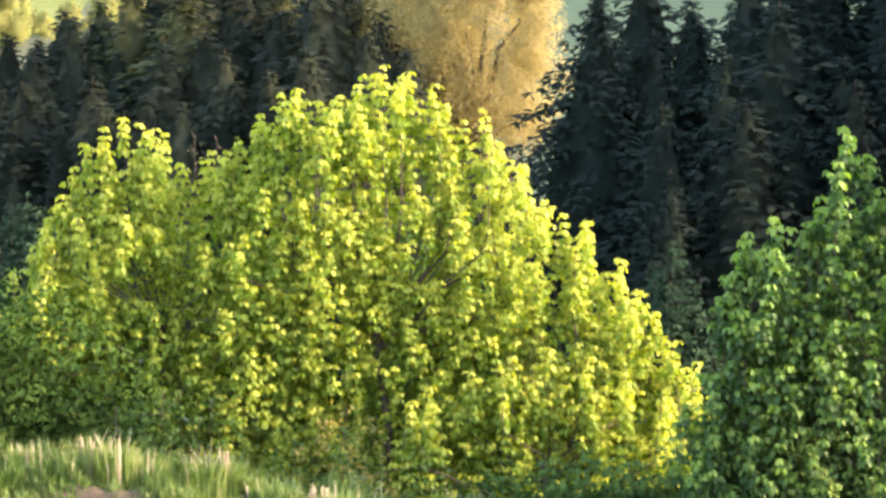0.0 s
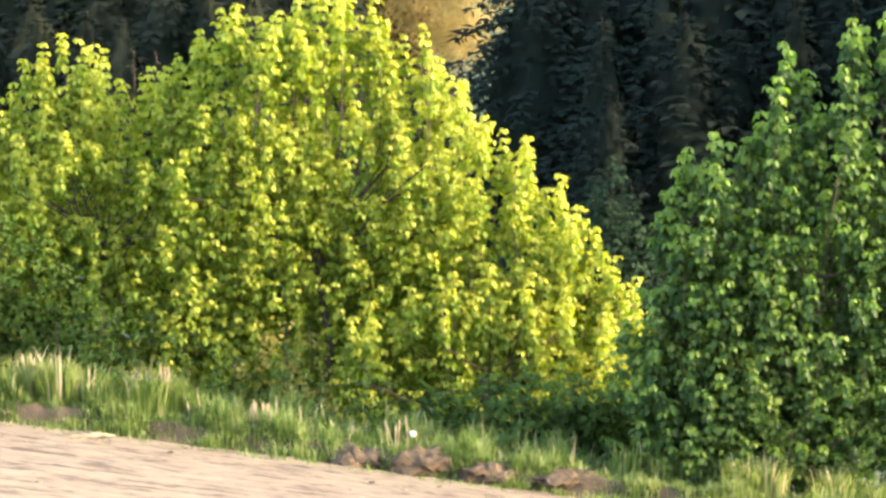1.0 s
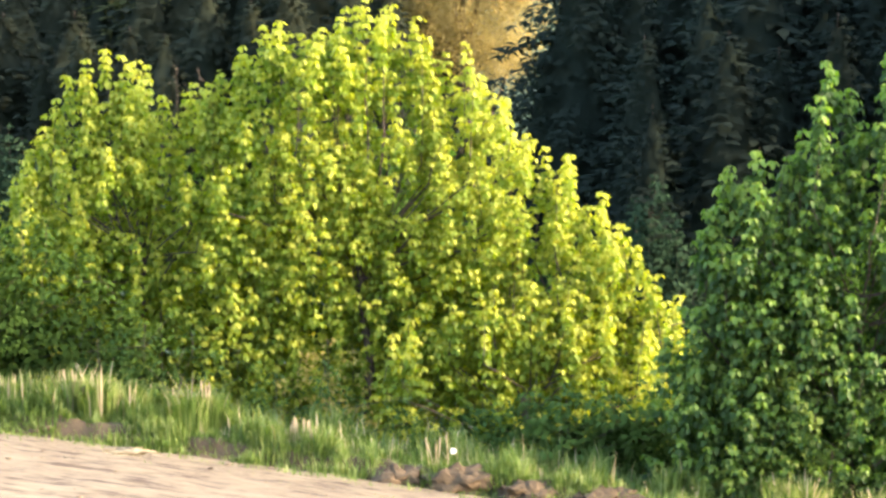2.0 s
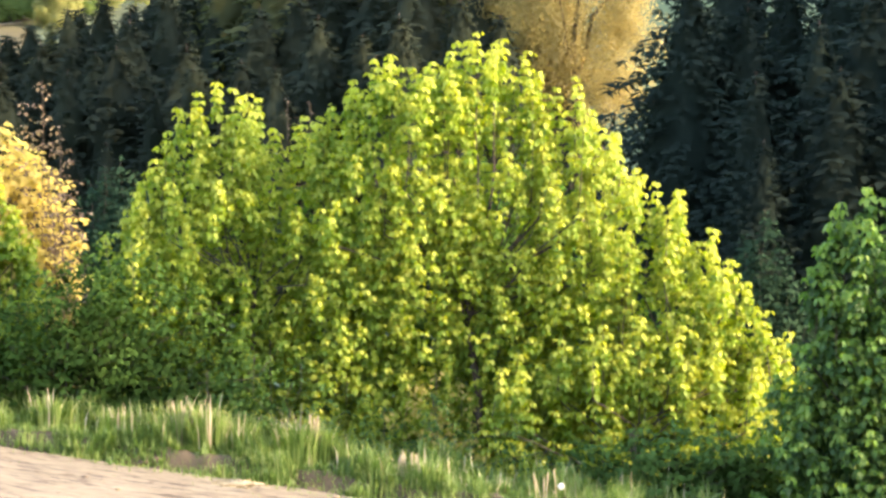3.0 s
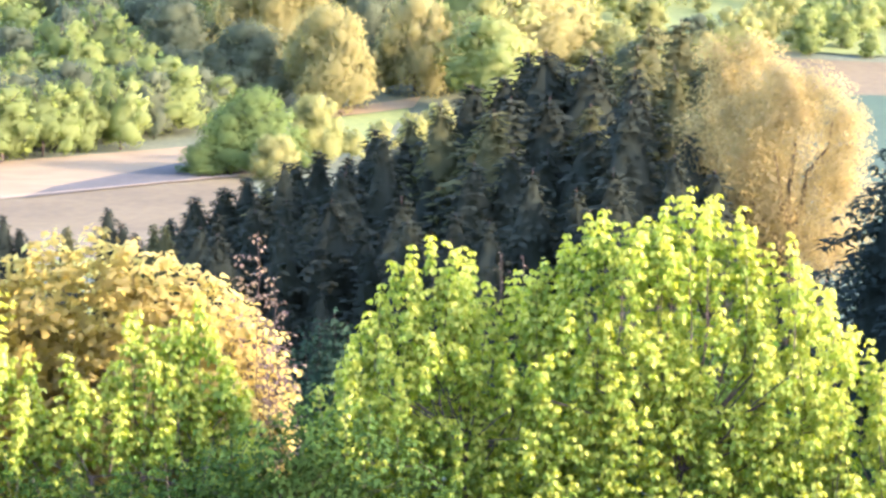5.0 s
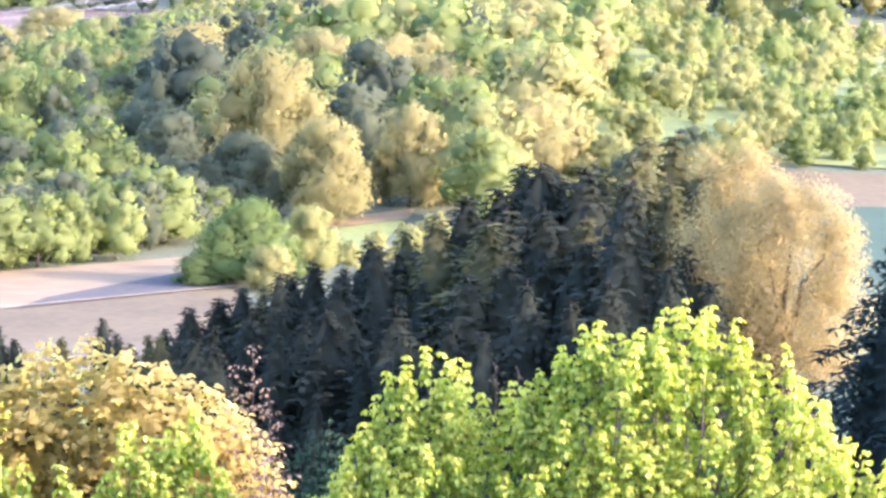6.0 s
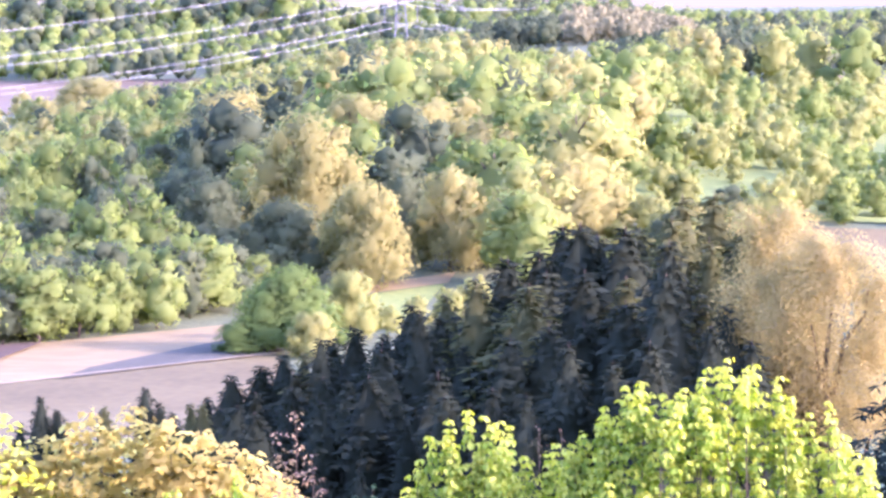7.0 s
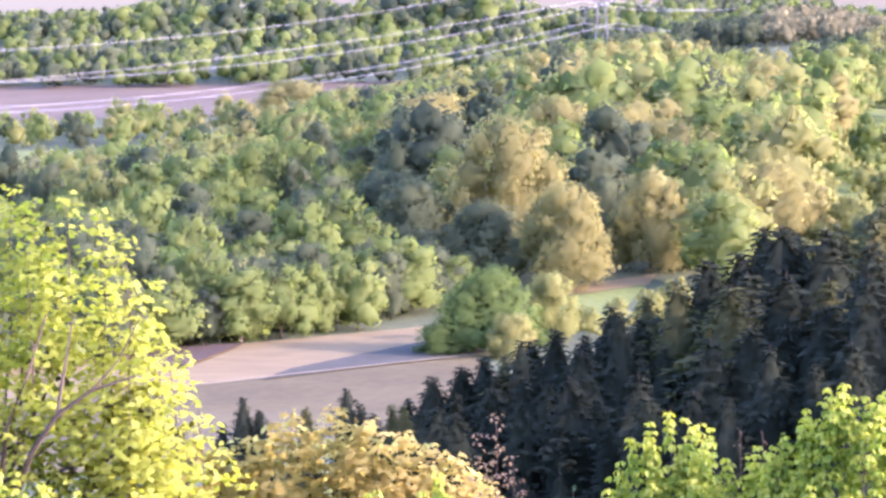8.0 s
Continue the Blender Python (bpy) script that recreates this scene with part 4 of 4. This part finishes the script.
for n, (x, y) in enumerate(spots):
    f = noise.noise((x * 0.045, y * 0.03, 7)) + 0.45 * rng.normal()
    k = 0 if f < -0.25 else 1 if f < 0.22 else 2 if f < 0.62 else 3
    if x < -72 and y < 520:
        k = int(rng.choice([0, 1, 3], p=[0.55, 0.12, 0.33] if y > 440 else [0.62, 0.06, 0.32]))
    elif x < -56 and y < 445:
        k = 3 if rng.uniform() < 0.4 else 0
    if x > -110 and y > 700 and rng.uniform() < 0.7:
        k = 3
    # Dark kind paints the shadowed hollows beside the large ochre tree.
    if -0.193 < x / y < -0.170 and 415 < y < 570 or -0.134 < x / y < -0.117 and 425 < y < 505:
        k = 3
    if x > -28 and 478 < y < 690:
        k = int(rng.uniform() < 0.6)
    s = rng.uniform(0.95, 1.6) * (rng.uniform(0.28, 0.6) if x > -28 and y < 690 else 1.25) * (0.55 if x < -66 and y < 432 or x < -85 and y < 520 or x < -105 and y < 850 else 1.0)
    room = (crest(x, y) - float(land(x, y))) / 12.5
    if room < 0.4:
        continue
    s = min(s, room)
    if n < 290:
        stand = x < -66 and y < 432 or x < -85 and y < 520
        girth, rise = (rng.uniform(0.75, 1.35), rng.uniform(0.8, 1.45)) if stand else (1.0, 1.0)
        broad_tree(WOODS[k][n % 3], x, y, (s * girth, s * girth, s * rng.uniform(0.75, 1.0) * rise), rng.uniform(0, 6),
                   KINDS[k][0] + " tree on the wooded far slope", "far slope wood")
    else:
        far_woods[k].append((x, y, s, rng.uniform(0, 6)))

for k, trees in far_woods.items():
    base = [clump_crown(11, 10.5 - j, 9, 300 + 7 * k + j, 250, 0.78) for j in range(3)]
    pieces, turned = [], []
    for i, (x, y, s, a) in enumerate(trees):
        v, f, nn = base[i % 3]
        c, d = math.cos(a) * s, math.sin(a) * s
        w = np.stack([v[:, 0] * c - v[:, 1] * d + x, v[:, 0] * d + v[:, 1] * c + y, v[:, 2] * s + float(land(x, y))], -1)
        pieces.append((w, f))
        turned.append(np.stack([nn[:, 0] * c - nn[:, 1] * d, nn[:, 0] * d + nn[:, 1] * c, nn[:, 2] * s], -1))
    if pieces:
        v, f = joined(pieces)
        tagged(new("far_woods", mesh_from("far_woods", v, [f], KINDS[k][1], normals=np.concatenate(turned))), KINDS[k][0] + " woods covering the upper far slope", "woods", kind="stuff")

# ridge woods on the skyline: three humps with dips between
RIDGE_X = [-0.288, -0.26, -0.241, -0.216, -0.207, -0.196, -0.187, -0.172, -0.154, -0.143, -0.13, -0.121, -0.103, -0.088, -0.074, -0.058, -0.042, -0.023, 0.0]
RIDGE_Z = [-0.0015, 0.0027, 0.0037, 0.0029, -0.0017, 0.0017, 0.0043, 0.0059, 0.0023, -0.0032, -0.0047, -0.0021, -0.0015, 0.0002, -0.0018, -0.0009, -0.005, -0.007, -0.007]
for k in range(4):
    base = [clump_crown(11, 10, 4, 400 + 7 * k + j, 35, 1.0) for j in range(2)]
    pieces, turned = [], []
    for i in range(330):
        y = rng.uniform(1070, 1380)
        x = rng.uniform(-0.34 * y, 0.1 * y)
        high = (1.6 + y * float(np.interp(x / y, RIDGE_X, RIDGE_Z)) - float(land(x, y))) / 11
        s, a = min(rng.uniform(0.85, 1.3), high) if y < 1240 else high * rng.uniform(0.75, 1.0), rng.uniform(0, 6)
        if s < 0.3:
            continue
        v, f, nn = base[i % 2]
        c, d = math.cos(a) * s, math.sin(a) * s
        w = np.stack([v[:, 0] * c - v[:, 1] * d + x, v[:, 0] * d + v[:, 1] * c + y, v[:, 2] * s + float(land(x, y))], -1)
        pieces.append((w, f))
        turned.append(np.stack([nn[:, 0] * c - nn[:, 1] * d, nn[:, 0] * d + nn[:, 1] * c, nn[:, 2] * s], -1))
    v, f = joined(pieces)
    tagged(new("ridge_woods", mesh_from("ridge_woods", v, [f], KINDS[(0, 3, 3, 0)[k]][1], normals=np.concatenate(turned))), KINDS[(0, 3, 3, 0)[k]][0] + " woods on the distant ridge", "woods", kind="stuff")

# two stands on the crest of the near hill: dark conifers, then bare grey-brown wood
# Conifers take WOOD_D, not the darker needle colours, to paint in haze.
for name, material, left, right, label in (("dark_wood", WOOD_D, -0.099, -0.071, "dark slate-green conifer stand on the hill's crest, haze put into its colour"), ("bare_wood", WOOD_E, -0.071, -0.03, "grey-brown half-bare wood on the hill's crest")):
    base = [clump_crown(12, 9, 9, 450 + j, 160, 0.8) for j in range(2)]
    pieces, turned = [], []
    for i in range(190):
        y = rng.uniform(850, 1045)
        x = rng.uniform(left, right) * y
        z = float(land(x, y))
        high = 1.6 + y * float(np.interp(x / y, [-0.0976, -0.085, -0.072, -0.067, -0.0563, -0.0457, -0.0315], [-0.0083, -0.0078, -0.0072, -0.0032, -0.0028, -0.0055, -0.0092])) - z
        high = high if y > 985 else min(high, rng.uniform(7, 11))
        tall, wide, a = high / 12 * rng.uniform(0.75, 1.0), rng.uniform(0.55, 0.85), rng.uniform(0, 6)
        if tall < 0.25:
            continue
        v, f, nn = base[i % 2]
        c, d = math.cos(a) * wide, math.sin(a) * wide
        pieces.append((np.stack([v[:, 0] * c - v[:, 1] * d + x, v[:, 0] * d + v[:, 1] * c + y, v[:, 2] * tall + z], -1), f))
        turned.append(np.stack([nn[:, 0] * c - nn[:, 1] * d, nn[:, 0] * d + nn[:, 1] * c, nn[:, 2] * wide], -1))
    v, f = joined(pieces)
    tagged(new(name, mesh_from(name, v, [f], material, normals=np.concatenate(turned))), label, "woods", kind="stuff")


# ---- power line ----
def pylon(x, y, height, turn, arms):
    z = float(land(x, y))
    tower = thing("power_pylon", (x, y, z), "grey lattice steel power pylon on the hill", "pylon", "power line pylons")
    tower.rotation_euler = (0, 0, turn)
    w = 2.4
    corners = [(-1, -1), (1, -1), (1, 1), (-1, 1)]
    for cx, cy in corners:
        v, f = tube([(cx * w, cy * w, -0.3), (cx * 0.5, cy * 0.5, height)], [0.09, 0.06], 4)
        part("leg", mesh_from("leg", v, [f], STEEL), tower)
    pieces = []
    for lev in range(10):
        z0, z1 = height * lev / 10, height * (lev + 1) / 10
        a0, a1 = w + (0.5 - w) * lev / 10, w + (0.5 - w) * (lev + 1) / 10
        for k in range(4):
            (ax, ay), (bx, by) = corners[k], corners[(k + 1) % 4]
            pieces.append(tube([(ax * a0, ay * a0, z0), (bx * a1, by * a1, z1)], [0.035, 0.035], 4))
            pieces.append(tube([(bx * a0, by * a0, z0), (ax * a1, ay * a1, z1)], [0.035, 0.035], 4))
    v, f = joined(pieces)
    part("bracing", mesh_from("bracing", v, [f], STEEL), tower)
    for zz, r, hang in arms:
        pieces = [tube([(-r, 0, zz), (r, 0, zz)], [0.07, 0.07], 4), tube([(-r, 0, zz), (0, 0.4, zz + 1.4), (r, 0, zz)], [0.05] * 3, 4)]
        v, f = joined(pieces)
        arm = part("crossarm", mesh_from("crossarm", v, [f], STEEL), tower)
        for sx in (-1, 1):
            v, f = tube([(sx * (r - 0.3), 0, zz), (sx * (r - 0.3), 0, zz - hang)], [0.12, 0.12], 6)
            part("insulator", mesh_from("insulator", v, [f], STEEL), arm, "pale hanging insulator string")
    return tower


def wire(a, b, sag, name="power_cable"):
    """A bundle of conductors hanging between two arms."""
    t = np.linspace(0, 1, 41)[:, None]
    p = np.asarray(a, float) + (np.asarray(b, float) - np.asarray(a, float)) * t
    p[:, 2] -= sag * 4 * (t * (1 - t))[:, 0]
    at = p[0].copy()
    cable = thing(name, at, "pale aluminium power cable strung between pylons", "cable", "power line cables")
    for dz in (0.0, 0.2, 0.4):
        v, f = tube(p - at + np.array([0, 0, dz]), np.full(41, 0.018), 5)
        part("conductor", mesh_from("conductor", v, [f], WIRE, True), cable)


PA, PB, PC = (-110.0, 900.0), (-297.2, 700.0), (-84.0, 1000.0)
TOP = 7.5 - float(land(*PA))
pylon(PA[0], PA[1], TOP, 0.0, ((TOP - 8.4, 5.3, 0.7), (TOP - 11.6, 5.0, 4.0)))
wire((-109.97, 900, 7.5), (-297.2, 700, -10.2), 6.9)
for side, z, far, sag in ((-5.0, -1.6, -20.5, 4.4), (4.7, -1.7, -16.7, 7.7), (-4.7, -7.9, -22.6, 8.1), (4.7, -8.0, -24.3, 8.1)):
    wire((PA[0] + side, 900, z), (PB[0] + side * 0.6, PB[1] + side * 0.5, far), sag)
    wire((PA[0] + side, 900, z), (PC[0] + side, PC[1], z - 3.5), 1.5)

# ---- field margin: grass, soil and small things ----
def margin_grass(count, seed, x0, x1, s0, s1, low, high, material, label, name="margin_grass", width=0.016, tall=True):
    rng = np.random.default_rng(seed)
    x = rng.uniform(x0, x1, count)
    s = rng.uniform(s0, s1, count)
    y = field_edge(x) + s
    clump = np.array([noise.noise((a * 1.3, b * 1.6, 2)) + 0.6 * noise.noise((a * 4, b * 4, 9)) for a, b in zip(x, y)])
    keep = rng.uniform(-0.9, 0.5, count) < clump + 0.25
    x, y, clump = x[keep], y[keep], clump[keep]
    n = len(x)
    rise = np.clip((y - field_edge(x)) / 0.3, 0.3, 1) if tall else 1.0
    h = (low + (high - low) * np.clip(0.3 + 1.5 * clump, 0, 1.15)) * rng.uniform(0.5, 1.3, n) * rise
    z = land(x, y)
    a = rng.uniform(0, 2 * math.pi, n)
    lean = rng.uniform(0.05, 0.3, n) * h * np.where(rng.uniform(0, 1, n) < 0.4, 2.6, 1.0)
    o = np.stack([np.cos(a), np.sin(a), np.zeros(n)], -1)
    sd = np.stack([-np.sin(a), np.cos(a), np.zeros(n)], -1) * (width * rng.uniform(0.6, 1.3, n))[:, None] * 0.5
    up = np.array([0, 0, 1.0])
    p0 = np.stack([x, y, z - 0.02], -1)
    p1 = p0 + up * (h * 0.55)[:, None] + o * (lean * 0.3)[:, None]
    p2 = p0 + up * (h * 0.95 - 0.45 * lean)[:, None] + o * lean[:, None]
    V = np.stack([p0 - sd, p0 + sd, p1 - sd * 0.85, p1 + sd * 0.85, p2], 1).reshape(-1, 3)
    i = np.arange(n)[:, None] * 5
    me = mesh_from(name, V, [i + np.array([[0, 1, 3, 2]]), i + np.array([[2, 3, 4]])], material)
    return tagged(new(name, me), label, "grass", kind="stuff")


def soil_bank():
    xs, ss = np.linspace(-16, 10, 420), np.linspace(-0.22, 0.5, 22)
    X, S = np.meshgrid(xs, ss)
    Y = field_edge(X) + S
    Z = land(X, Y)
    for idx in np.ndindex(X.shape):
        p = (X[idx] * 1.2, Y[idx] * 2.5, 5)
        Z[idx] += 0.05 * noise.noise(p) + 0.04 * noise.noise((X[idx] * 6, Y[idx] * 6, 1)) + 0.05 - 0.6 * max(0, abs(S[idx] - 0.14) - 0.2)
    V = np.stack([X, Y, Z], -1).reshape(-1, 3)
    m, n = len(xs), len(ss)
    i, j = np.meshgrid(np.arange(n - 1), np.arange(m - 1), indexing="ij")
    F = np.stack([i * m + j, i * m + j + 1, (i + 1) * m + j + 1, (i + 1) * m + j], -1).reshape(-1, 4)
    tagged(new("soil_bank", mesh_from("soil_bank", V, [F], CLOD, True)), "dark broken soil along the grass edge", "soil", kind="structure")


soil_bank()
margin_grass(46000, 1, -17, 10, 0.1, 1.7, 0.12, 0.46, GRASS, "lush green grass along the field edge", width=0.02)
margin_grass(24000, 12, -14, 9, -0.12, 0.45, 0.14, 0.3, GRASS, "short dense grass at the front of the field margin", "front_grass", 0.018, False)
margin_grass(800, 2, -17, 10, 0.3, 1.7, 0.25, 0.6, STRAW, "dry straw-coloured grass stalks in the margin", "dry_grass", 0.014)
margin_grass(8000, 3, -14, 9, -1.0, 0.25, 0.04, 0.17, GRASS, "thin sprouting grass at the soil's edge", "sprouts", 0.014, False)
margin_grass(2600, 21, -14, 9, -4.0, -0.6, 0.03, 0.09, GRASS, "scattered green seedlings on the bare soil", "seedlings", 0.016, False)
margin_grass(9000, 4, -14, 9, -12.0, -0.2, 0.015, 0.045, STRAW, "scattered straw bits on the bare soil", "straw_bits", 0.03, False)
margin_grass(9000, 9, -20, 12, 1.6, 5.0, 0.25, 0.6, GRASS, "shaded tall grass behind the margin", "bank_grass", 0.03)


def tussock(x, s, height, seed, n=300, dry=0.06):
    rng = np.random.default_rng(seed)
    y = field_edge(x) + s
    base = np.array([x, y, float(land(x, y))])
    t = thing("grass_tussock", base, "tall grass tussock with pale dry stalks", "grass", "tussocks in the margin")
    for nm, mat, k, hh in (("blade_tuft", GRASS, int(n * (1 - dry)), 0.8), ("stalk_tuft", STRAW, int(n * dry), 1.0)):
        a = rng.uniform(0, 2 * math.pi, k)
        r = rng.uniform(0, 0.28, k)
        o = np.stack([np.cos(a), np.sin(a), np.zeros(k)], -1)
        p0 = o * r[:, None]
        h = height * hh * rng.uniform(0.5, 1.1, k)
        sd = np.stack([-np.sin(a), np.cos(a), np.zeros(k)], -1) * 0.011
        up = np.array([0, 0, 1.0])
        p1 = p0 + up * (0.6 * h)[:, None] + o * (0.06 * h)[:, None]
        p2 = p0 + up * h[:, None] + o * (rng.uniform(0.05, 0.4, k) * h)[:, None]
        V = np.stack([p0 - sd, p0 + sd, p1 - sd, p1 + sd, p2], 1).reshape(-1, 3)
        i = np.arange(k)[:, None] * 5
        part(nm, mesh_from(nm, V, [i + np.array([[0, 1, 3, 2]]), i + np.array([[2, 3, 4]])], mat), t, kind="stuff")


for k, (x, s, h) in enumerate([(-4.45, 0.7, 0.75), (-4.1, 0.6, 0.8), (-3.75, 0.8, 0.65), (-2.95, 0.7, 0.75), (-2.7, 0.9, 0.7), (-6.2, 0.8, 0.55), (-7.4, 0.7, 0.6),
                               (-8.4, 0.8, 0.6), (-9.6, 0.6, 0.6), (-1.3, 0.6, 0.45), (4.3, 0.7, 0.55), (4.6, 0.6, 0.6), (5.4, 0.8, 0.5), (-5.3, 0.8, 0.5)]):
    tussock(x, s, h, 30 + k)


def mound(x, s, size, seed):
    """A lump of dug-up soil, uneven."""
    y = field_edge(x) + s
    bm = bmesh.new()
    bmesh.ops.create_icosphere(bm, subdivisions=4, radius=1.0)
    for v in bm.verts:
        d = 1 + 0.45 * noise.noise(v.co * 1.8 + Vector((seed, 0, 0)))
        v.co = Vector((v.co.x * size[0], v.co.y * size[1], v.co.z * size[2])) * d
        v.co += Vector((0.3, 0.3, 1)) * (0.07 * noise.noise(v.co * 7 + Vector((0, seed, 0))) + 0.04 * noise.noise(v.co * 18 + Vector((0, 0, seed))))
    me = bpy.data.meshes.new("soil_mound")
    bm.to_mesh(me)
    bm.free()
    me.materials.append(CLOD)
    ob = new("soil_mound", me)
    ob.location = (x, y, float(land(x, y)))
    tagged(ob, "brown heap of dug-up soil at the grass edge", "soil heap", "soil heaps")


for k, (x, s, sz) in enumerate([(-0.3, 0.12, (0.36, 0.26, 0.13)), (0.45, 0.16, (0.42, 0.28, 0.15)), (1.25, 0.14, (0.34, 0.26, 0.14)), (2.1, 0.25, (0.4, 0.26, 0.1)), (-4.9, 0.1, (0.3, 0.2, 0.07))]):
    mound(x, s, sz, 3.7 * k)


def clods(count, seed):
    rng = np.random.default_rng(seed)
    bm = bmesh.new()
    bmesh.ops.create_icosphere(bm, subdivisions=1, radius=1.0)
    base = np.array([v.co[:] for v in bm.verts])
    tri = np.array([[v.index for v in f.verts] for f in bm.faces])
    bm.free()
    pieces = []
    for _ in range(count):
        x = rng.uniform(-13, 8)
        y = field_edge(x) - rng.uniform(0.1, 13)
        r = 0.008 + 0.016 * rng.uniform() ** 3
        v = base * r * rng.uniform(0.6, 1.4, (12, 1)) * np.array([2.2, 1, 0.5])
        pieces.append((v + np.array([x, y, float(land(x, y)) + 0.05]), tri))
    v, f = joined(pieces)
    tagged(new("soil_clods", mesh_from("soil_clods", v, [f], SOIL)), "loose pale soil clods on the field", "soil", kind="stuff")


clods(160, 6)


def dandelion(x, s, height, seed):
    rng = np.random.default_rng(seed)
    y = field_edge(x) + s
    base = np.array([x, y, float(land(x, y))])
    d = thing("dandelion_clock", base, "white dandelion seed head on a thin stem", "flower", "seed heads")
    v, f = tube([(0, 0, 0), (0.02, 0, height * 0.6), (0.03, 0, height)], [0.006, 0.005, 0.004], 5)
    part("stem", mesh_from("stem", v, [f], GRASS, True), d)
    n = 160
    o = unit(rng.normal(0, 1, (n, 3)))
    V, F = leaf_arrays(np.array([0.03, 0, height]) + o * 0.012, o, np.cross(o, rng.normal(0, 1, (n, 3))), np.full(n, 0.032), OVAL, OVAL_F)
    part("seed_head", mesh_from("seed_head", V, [F], FLUFF), d, "white fluffy seed head")


dandelion(0.33, 0.3, 0.3, 0)


def stalk_bunch(x, s, height, seed, n=5):
    """A few stiff dry stalks of last year, with thicker seed ends."""
    rng = np.random.default_rng(seed)
    y = field_edge(x) + s
    base = np.array([x, y, float(land(x, y))])
    b = thing("dry_stalk_bunch", base, "bunch of stiff pale dry stalks in the grass", "dry plant", "dry stalks")
    for k in range(n):
        q = np.array([rng.normal(0, 0.07), rng.normal(0, 0.05), 0])
        h = height * rng.uniform(0.7, 1.05)
        tip = q + np.array([rng.normal(0, 0.05), rng.normal(0, 0.03), h])
        v, f = tube(np.array([q, q * 0.5 + tip * 0.5 + [0.008, 0, 0], tip - [0, 0, 0.1 * h], tip]), [0.008, 0.007, 0.014, 0.004], 5)
        part("stalk", mesh_from("stalk", v, [f], STRAW, True), b)


for k, (x, s, h) in enumerate([(-1.58, 0.45, 0.5), (-1.42, 0.5, 0.42), (0.2, 0.35, 0.5), (-4.35, 0.6, 0.65), (-2.75, 0.8, 0.7), (-8.9, 0.7, 0.5)]):
    stalk_bunch(x, s, h, 70 + k)


def straw_wisp(x, s, seed):
    """A flattened pale wad of straw lying on the soil."""
    rng = np.random.default_rng(seed)
    y = field_edge(x) + s
    base = np.array([x, y, float(land(x, y)) + 0.06])
    w = thing("straw_wisp", base, "pale flattened wad of straw on bare soil", "straw")
    pieces = []
    for _ in range(46):
        c = np.array([rng.normal(0, 0.12), rng.normal(0, 0.06), rng.uniform(0, 0.04)])
        a = rng.normal(0, 0.5)
        d = np.array([math.cos(a), math.sin(a), rng.normal(0, 0.08)]) * rng.uniform(0.06, 0.17)
        pieces.append(tube(np.array([c - d, c + [0, 0, 0.012], c + d]), [0.009, 0.01, 0.008], 5))
    v, f = joined(pieces)
    part("straw", mesh_from("straw", v, [f], STRAW, True), w, kind="stuff")


straw_wisp(-3.4, -2.4, 5)
